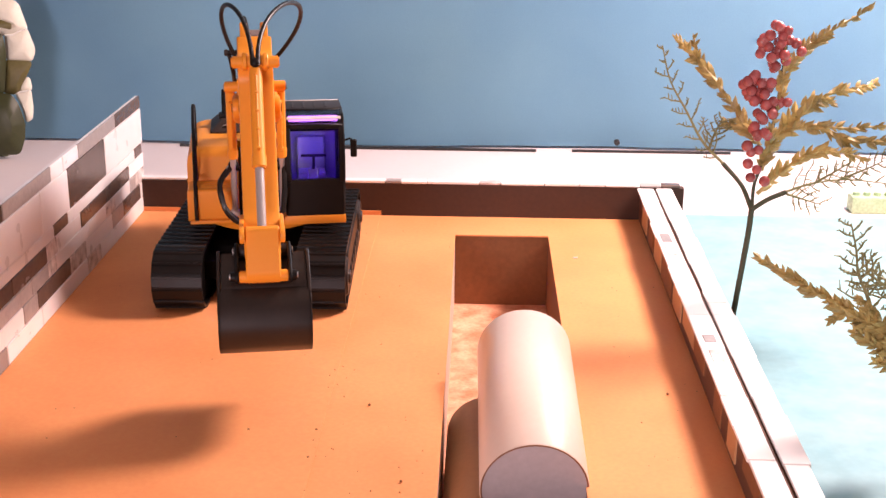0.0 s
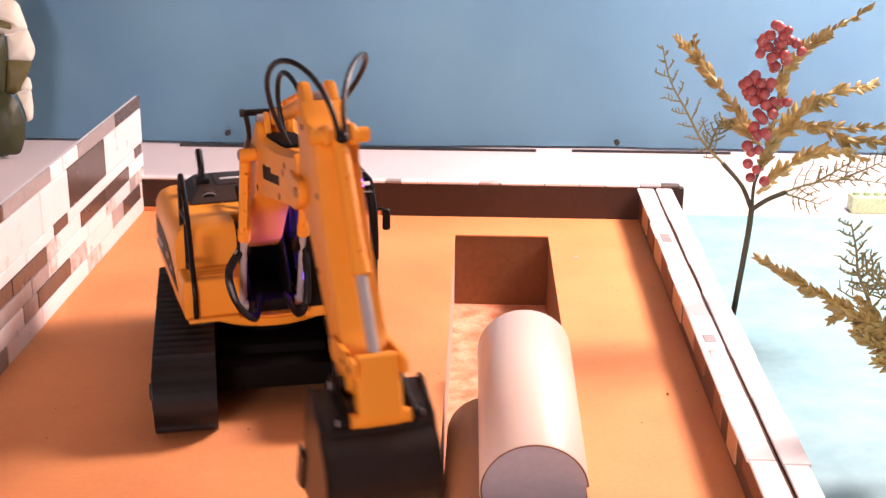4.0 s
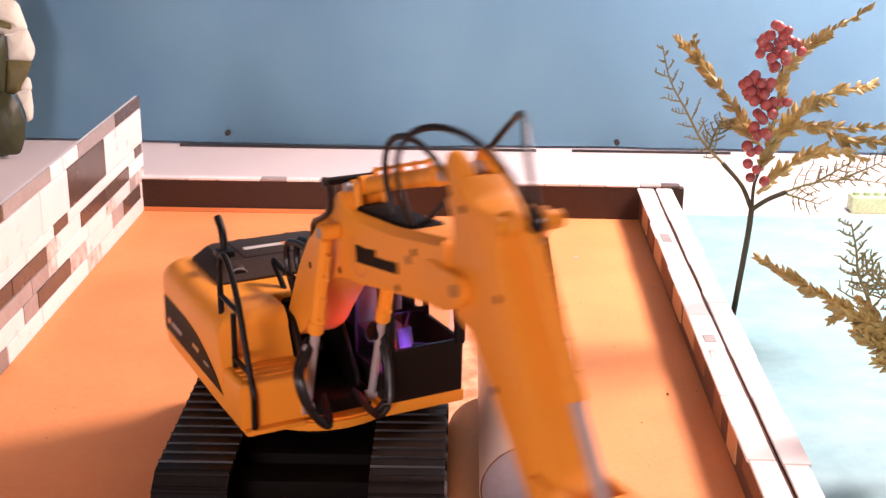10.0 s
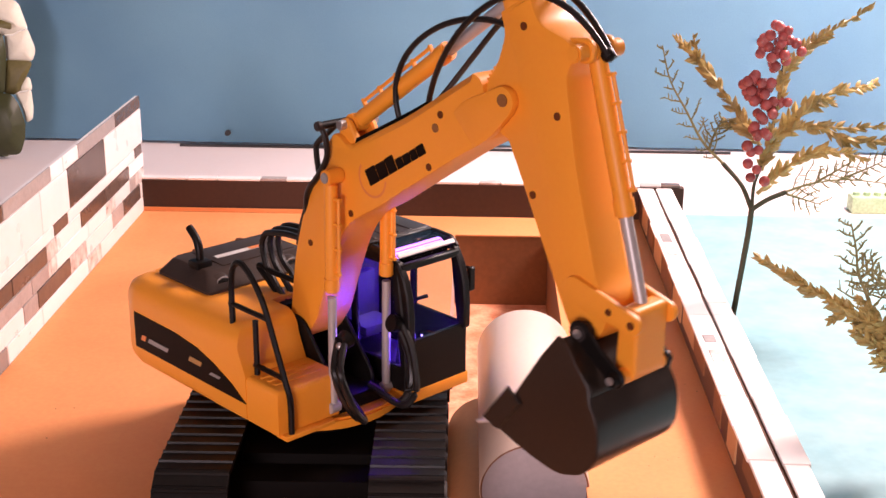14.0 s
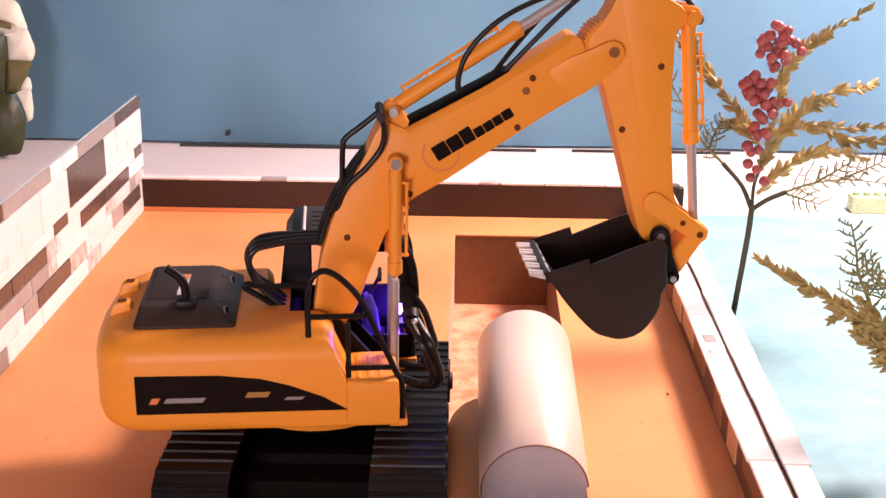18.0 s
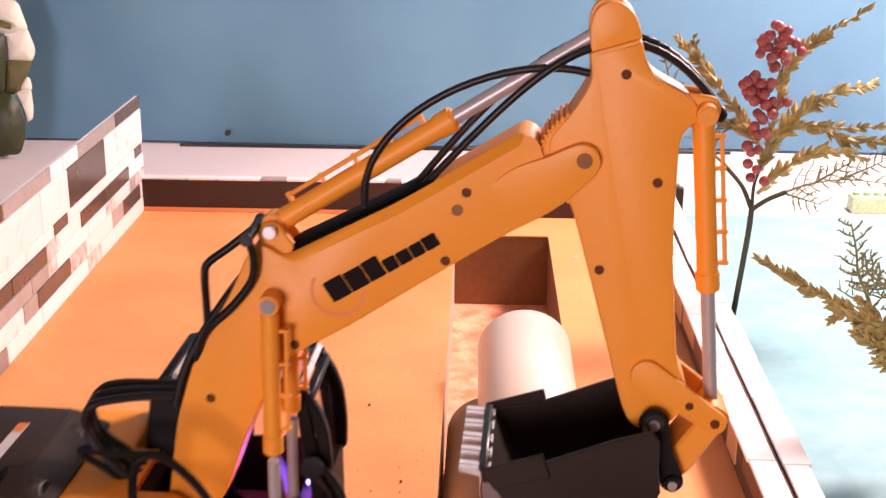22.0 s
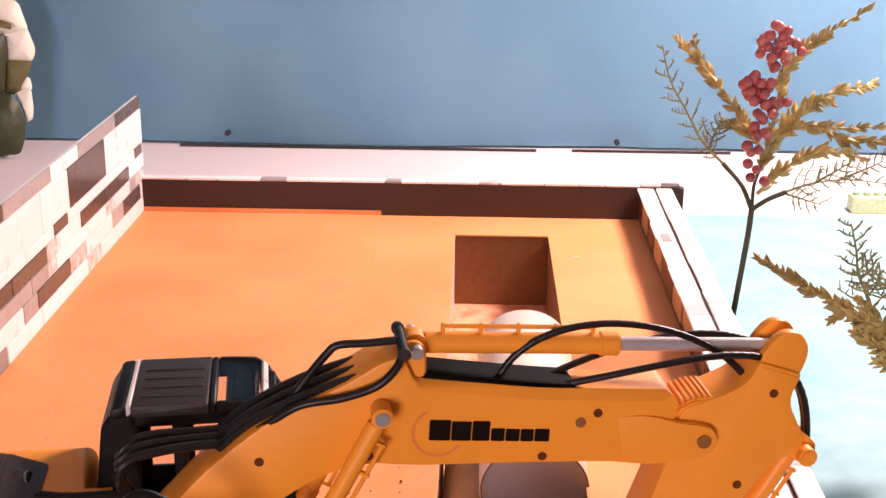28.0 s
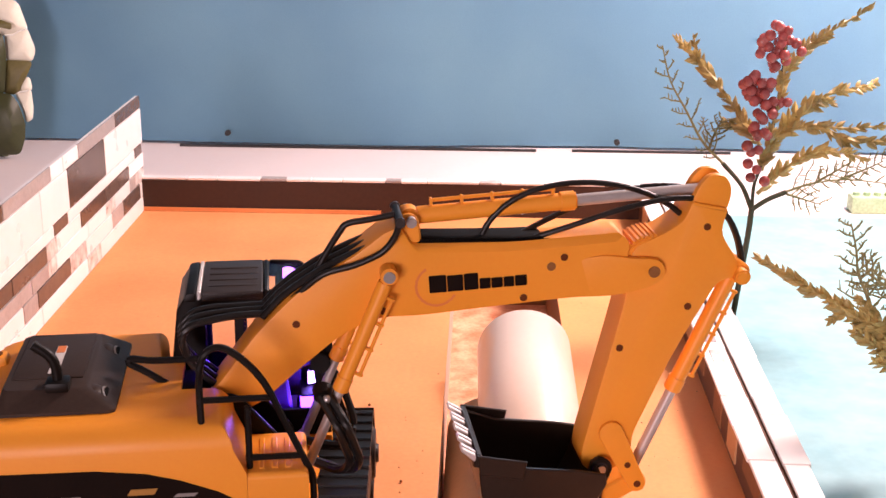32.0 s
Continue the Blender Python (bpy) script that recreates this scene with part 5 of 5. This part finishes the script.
def sprig(parent, pts, y, material, chunk, rng, depth=0.0, thick=0.0011):
    """A twig through (x, z) points with many leaflets. chunk: leaflet length; 0 for a bare, forked twig."""
    n = len(pts)
    line = spline([(x, y + depth * i / (n - 1), z) for i, (x, z) in enumerate(pts)], 10)
    bm = B()
    m = len(line)
    tube(bm, line, [thick * (1.5 if chunk else 1.0) * (1.15 - 0.75 * i / m) for i in range(m)], 6)
    if chunk:
        step = 0
        for i in range(1, m - 1):
            d = (line[i + 1] - line[i - 1]).normalized()
            f = i / m
            for s in (-1, 1, 0):
                if rng.random() < 0.46:
                    continue
                nrm = Vector((-d.z, rng.uniform(-0.7, 0.7), d.x)) * (s if s else rng.choice((-0.2, 0.2)))
                if not s:
                    nrm.y = rng.choice((-1, 1)) * 0.8
                way = d * rng.uniform(0.7, 1.2) + nrm * rng.uniform(0.45, 0.95)
                size = 1.15 * chunk * (0.55 + 0.75 * math.sin(min(1.0, f * 1.6 + 0.25) * math.pi * 0.62)) * rng.uniform(0.75, 1.25) * (1.15 - 0.6 * f)
                leaflet(bm, line[i] + d * rng.uniform(-0.001, 0.001), way, way.cross(Vector((rng.uniform(-0.4, 0.4), 1, rng.uniform(-0.4, 0.4)))), size, size * rng.uniform(0.17, 0.26))
    else:
        for i in range(3, m - 1, 2):
            d = (line[i + 1] - line[i - 1]).normalized()
            s = 1 if (i // 2) % 2 else -1
            nrm = Vector((-d.z, rng.uniform(-0.5, 0.5), d.x)) * s
            L = rng.uniform(0.010, 0.024) * (1.1 - 0.6 * i / m)
            tip = line[i] + (d * 0.7 + nrm * 0.8).normalized() * L
            mid = line[i] + (d * 0.55 + nrm * 0.9).normalized() * L * 0.5
            tube(bm, [line[i], mid, tip], [thick * 0.6, thick * 0.55, thick * 0.4], 5)
            for q in range(4):
                f = 0.3 + q * 0.2
                p = line[i].lerp(tip, f)
                w = (tip - line[i]).normalized() * 0.7 + Vector((-d.z, rng.uniform(-1, 1), d.x)) * rng.choice((-1, 1)) * 0.7
                tube(bm, [p, p + w.normalized() * L * rng.uniform(0.18, 0.34)], [thick * 0.5, thick * 0.3], 4)
    return tagged(part("sprig", bm, material, parent), kind="stuff")


rng = random.Random(5)
YP = 1.0969
pick = tagged(new("berry_branch"), "artificial branch with olive-gold sprigs and glossy red berries", "plant")
bm = B()
tube(bm, spline([(0.231, YP, 0.004), (0.234, YP, 0.036), (0.239, YP, 0.089), (0.2405, YP, 0.116)], 6), 0.0026, 10)
part("stem", bm, STEM_GREEN, pick)
for pts, r in (([(0.2400, 0.115), (0.230, 0.136), (0.212, 0.156)], 0.0021), ([(0.2410, 0.115), (0.254, 0.124), (0.269, 0.131)], 0.0022),
               ([(0.2405, 0.115), (0.241, 0.139), (0.248, 0.162), (0.254, 0.202), (0.257, 0.240), (0.257, 0.262)], 0.0016)):
    bm = B()
    tube(bm, spline([(x, YP, z) for x, z in pts], 6), r, 8)
    part("twig", bm, STEM_GREEN, pick)
for pts, dp in (([(0.243, 0.172), (0.229, 0.191), (0.210, 0.216), (0.190, 0.240), (0.182, 0.263)], 0.02), ([(0.206, 0.221), (0.194, 0.235), (0.179, 0.251), (0.166, 0.262)], 0.012),
                ([(0.257, 0.236), (0.277, 0.258), (0.299, 0.273), (0.330, 0.291)], 0.01), ([(0.249, 0.163), (0.269, 0.195), (0.294, 0.212), (0.329, 0.220), (0.347, 0.223)], 0.03),
                ([(0.254, 0.180), (0.265, 0.187), (0.286, 0.192), (0.315, 0.192), (0.350, 0.197)], -0.02), ([(0.290, 0.193), (0.312, 0.181), (0.336, 0.180), (0.352, 0.183)], -0.02),
                ([(0.244, 0.129), (0.266, 0.155), (0.284, 0.170), (0.307, 0.173), (0.327, 0.167)], -0.03), ([(0.272, 0.197), (0.290, 0.208), (0.306, 0.206)], 0.02),
                ([(0.254, 0.205), (0.257, 0.232), (0.256, 0.262)], -0.004), ([(0.246, 0.150), (0.250, 0.176), (0.254, 0.212)], -0.004), ([(0.240, 0.180), (0.226, 0.186), (0.212, 0.190)], 0.01)):
    sprig(pick, pts, YP, OLIVE, 0.0082, rng, dp)
for pts, dp in (([(0.212, 0.156), (0.194, 0.174), (0.178, 0.201), (0.163, 0.227), (0.155, 0.256)], 0.01), ([(0.268, 0.131), (0.291, 0.139), (0.320, 0.143), (0.357, 0.140)], 0.0), ([(0.270, 0.129), (0.283, 0.124), (0.303, 0.117)], 0.01),
                ([(0.292, 0.139), (0.306, 0.150), (0.320, 0.162)], -0.01), ([(0.199, 0.168), (0.203, 0.182), (0.209, 0.196)], 0.0), ([(0.312, 0.142), (0.334, 0.152), (0.350, 0.160)], 0.0)):
    sprig(pick, pts, YP, GREY_GREEN, 0, rng, dp, 0.0012)
for x, z in ((0.247, 0.277), (0.256, 0.273), (0.241, 0.269), (0.264, 0.262), (0.251, 0.262), (0.241, 0.259), (0.243, 0.251), (0.254, 0.253), (0.248, 0.243), (0.232, 0.235), (0.226, 0.230), (0.237, 0.229), (0.245, 0.229),
             (0.230, 0.222), (0.240, 0.220), (0.233, 0.213), (0.243, 0.210), (0.260, 0.213), (0.248, 0.203), (0.239, 0.200), (0.235, 0.191), (0.243, 0.186), (0.229, 0.175), (0.233, 0.169), (0.240, 0.170), (0.232, 0.158), (0.239, 0.154), (0.235, 0.146), (0.247, 0.143)):
    bm = B()
    r = rng.uniform(0.0042, 0.0050)
    ball(bm, (0, 0, 0), r, 14)
    part("berry", bm, BERRY, pick, m=pose(x, YP - 0.010 + rng.uniform(-0.004, 0.003), z))
    for k in range(2 if z > 0.18 else 0):
        part("berry", ball(B(), (0, 0, 0), r * 0.96, 14), BERRY, pick, m=pose(x + rng.uniform(-0.006, 0.006), YP - 0.006 + rng.uniform(-0.003, 0.004), z - 0.003 + rng.uniform(-0.006, 0.006)))

Y2 = 0.85
low = tagged(new("olive_branch"), "artificial branch with olive-gold scaly sprigs beside the blue sheet", "plant")
bm = B()
tube(bm, spline([(0.350, Y2 + 0.02, 0.004), (0.335, Y2 + 0.01, 0.045), (0.318, Y2, 0.078), (0.300, Y2, 0.094)], 6), 0.0026, 8)
part("stem", bm, STEM_GREEN, low)
for pts, c in (([(0.300, 0.096), (0.276, 0.105), (0.262, 0.112), (0.251, 0.119), (0.235, 0.127), (0.225, 0.133), (0.212, 0.141), (0.196, 0.150)], 0.0110), ([(0.300, 0.088), (0.288, 0.090), (0.273, 0.103), (0.259, 0.109), (0.250, 0.104)], 0.010), ([(0.303, 0.082), (0.289, 0.085), (0.274, 0.094), (0.264, 0.101)], 0.011),
               ([(0.302, 0.094), (0.286, 0.104), (0.274, 0.116), (0.266, 0.124)], 0.010), ([(0.304, 0.074), (0.291, 0.075), (0.281, 0.078)], 0.010), ([(0.310, 0.095), (0.305, 0.115), (0.296, 0.128)], 0.011), ([(0.300, 0.090), (0.285, 0.096), (0.272, 0.100)], 0.012)):
    sprig(low, pts, Y2, OLIVE, c * 0.72, rng, rng.uniform(-0.01, 0.01))
for pts in ([(0.279, 0.106), (0.271, 0.127), (0.264, 0.142), (0.261, 0.159), (0.256, 0.177)], [(0.300, 0.110), (0.286, 0.130), (0.275, 0.139), (0.266, 0.145)], [(0.296, 0.112), (0.290, 0.128), (0.286, 0.142)]):
    sprig(low, pts, Y2, GREY_GREEN, 0, rng, 0.005, 0.0014)

# folded plant at the far edge of the table
bush = tagged(new("leafy_plant"), "artificial plant with folded pale sage and dark green leaves", "plant")


def broad_leaf(pts, y, material, bulge, thick=0.003):
    """A thick curved leaf from an outline of (x, z) corners."""
    bm = B()
    o = rounded(pts, 0.003, 2)
    cx, cz = sum(p[0] for p in o) / len(o), sum(p[1] for p in o) / len(o)
    rings = []
    for f, d in ((1.0, 0.0), (0.72, 0.55), (0.38, 0.9)):
        rings.append([bm.verts.new((cx + (x - cx) * f, y - bulge * d, cz + (z - cz) * f)) for x, z in o])
    for a, b in zip(rings, rings[1:]):
        for i in range(len(a)):
            bm.faces.new((a[i], a[(i + 1) % len(a)], b[(i + 1) % len(a)], b[i]))
    bm.faces.new(rings[-1])
    bmesh.ops.recalc_face_normals(bm, faces=bm.faces)
    bmesh.ops.solidify(bm, geom=bm.faces[:], thickness=thick)
    return part("leaf", bm, material, bush)


def leaf_corners(rows):
    """Corners in millimetres from the plant's foot to world (x, z)."""
    return [(-0.6500 + x * 0.86 / 1000, 0.0092 + z / 1000) for x, z in rows]


def fold(pts, y):
    """A thin raised crease along a leaf through (x, z) points."""
    bm = B()
    tube(bm, [(x, y, z) for x, z in leaf_corners(pts)], 0.0011, 6)
    part("crease", bm, LEAF_WHITE, bush)


broad_leaf(leaf_corners([(12, 199), (44, 198), (50, 194), (54, 182), (61, 162), (46, 157), (28, 154), (6, 156)]), 1.690, LEAF_PALE, 0.009)
broad_leaf(leaf_corners([(28, 154), (61, 162), (66, 148), (70, 137), (69, 130), (65, 121), (27, 121), (28, 139)]), 1.689, LEAF_PALE, 0.006)
broad_leaf(leaf_corners([(9, 173), (30, 173), (45, 169), (45, 166), (28, 169), (8, 169)]), 1.672, LEAF_OLIVE, 0.003)
broad_leaf(leaf_corners([(7, 157), (26, 156), (28, 139), (27, 120), (20, 79), (-3, 76)]), 1.676, LEAF_DARK, 0.012)
broad_leaf(leaf_corners([(26, 120), (65, 119), (54, 102), (43, 87), (40, 79), (33, 76), (18, 78)]), 1.686, LEAF_OLIVE, 0.006)
broad_leaf(leaf_corners([(43, 87), (57, 98), (59, 85), (58, 81), (43, 78)]), 1.690, LEAF_PALE, 0.003)
broad_leaf(leaf_corners([(36, 78), (58, 81), (58, 55), (56, 42), (50, 37), (46, 55)]), 1.689, LEAF_PALE, 0.004)
broad_leaf(leaf_corners([(-3, 76), (18, 78), (33, 76), (42, 63), (49, 38), (46, 17), (39, 0), (34, -3), (-13, -4)]), 1.674, LEAF_DARK, 0.016)
fold([(50, 194), (54, 182), (61, 162), (66, 148), (70, 136)], 1.687)
fold([(28, 154), (40, 154), (50, 159), (61, 162)], 1.684)
fold([(34, 76), (42, 78), (58, 81)], 1.684)
bm = B()
rod(bm, (-0.645, 1.69, -0.002), (-0.640, 1.69, 0.19), 0.006, 0.004, 10)
part("stem", bm, STEM_GREEN, bush)

# small pale green block far off on the board
MINT = mat("mint_green_plastic", (0.42, 0.56, 0.36), 0.5, var=0.2, scale=70, fine=300, bump=0.1, colour2=(0.30, 0.42, 0.24))
bm = B()
box(bm, 0.442, 0.520, 1.480, 1.505, -0.002, 0.018, 0.002)
for i in range(6):
    rod(bm, (0.449 + i * 0.0125, 1.4925, 0.017), (0.449 + i * 0.0125, 1.4925, 0.022), 0.0042, None, 12)
tagged(part("toy_block", bm, MINT), "small pale green toy block with round studs on the board", "toy block")

# crumbs of soil on the paper
bm = B()
for i in range(120):
    if i < 30:
        y = rng.uniform(0.62, 1.0)
        x = -0.117 + rng.gauss(0.006, 0.008)
    elif i < 50:
        x, y = rng.gauss(0.140, 0.02), rng.uniform(0.7, 1.25)
    elif i < 65:
        x, y = rng.gauss(-0.045, 0.015), rng.uniform(0.65, 0.95)
    else:
        x, y = rng.uniform(-0.35, 0.16), rng.uniform(0.6, 1.38)
    if PX0 - 0.003 < x < PX1 + 0.003:
        continue
    r = rng.uniform(0.00025, 0.0006)
    bmesh.ops.create_icosphere(bm, subdivisions=1, radius=r, matrix=Matrix.Translation((x, y, 0.0014 + r * 0.5 if x < -0.112 else r * 0.5)))
for x, y in ((-0.0822, 0.9221), (-0.1184, 0.8768), (-0.1693, 0.8744), (-0.119, 0.8324), (-0.05, 0.80), (0.155, 0.954)):
    bmesh.ops.create_icosphere(bm, subdivisions=1, radius=0.0012, matrix=Matrix.Translation((x, y, 0.0012)))
tagged(part("soil_crumbs", bm, KRAFT_DARK), "scattered dark crumbs of soil on the paper floor", "crumbs", kind="stuff")
bm = B()
box(bm, 0.1010, 0.1060, 1.292, 1.2945, 0.0002, 0.0010, 0.0003, 1)
tagged(part("paper_scrap", bm, DECAL_GLINT_WHITE), "tiny white paper scrap on the kraft floor", "scrap")


motions()
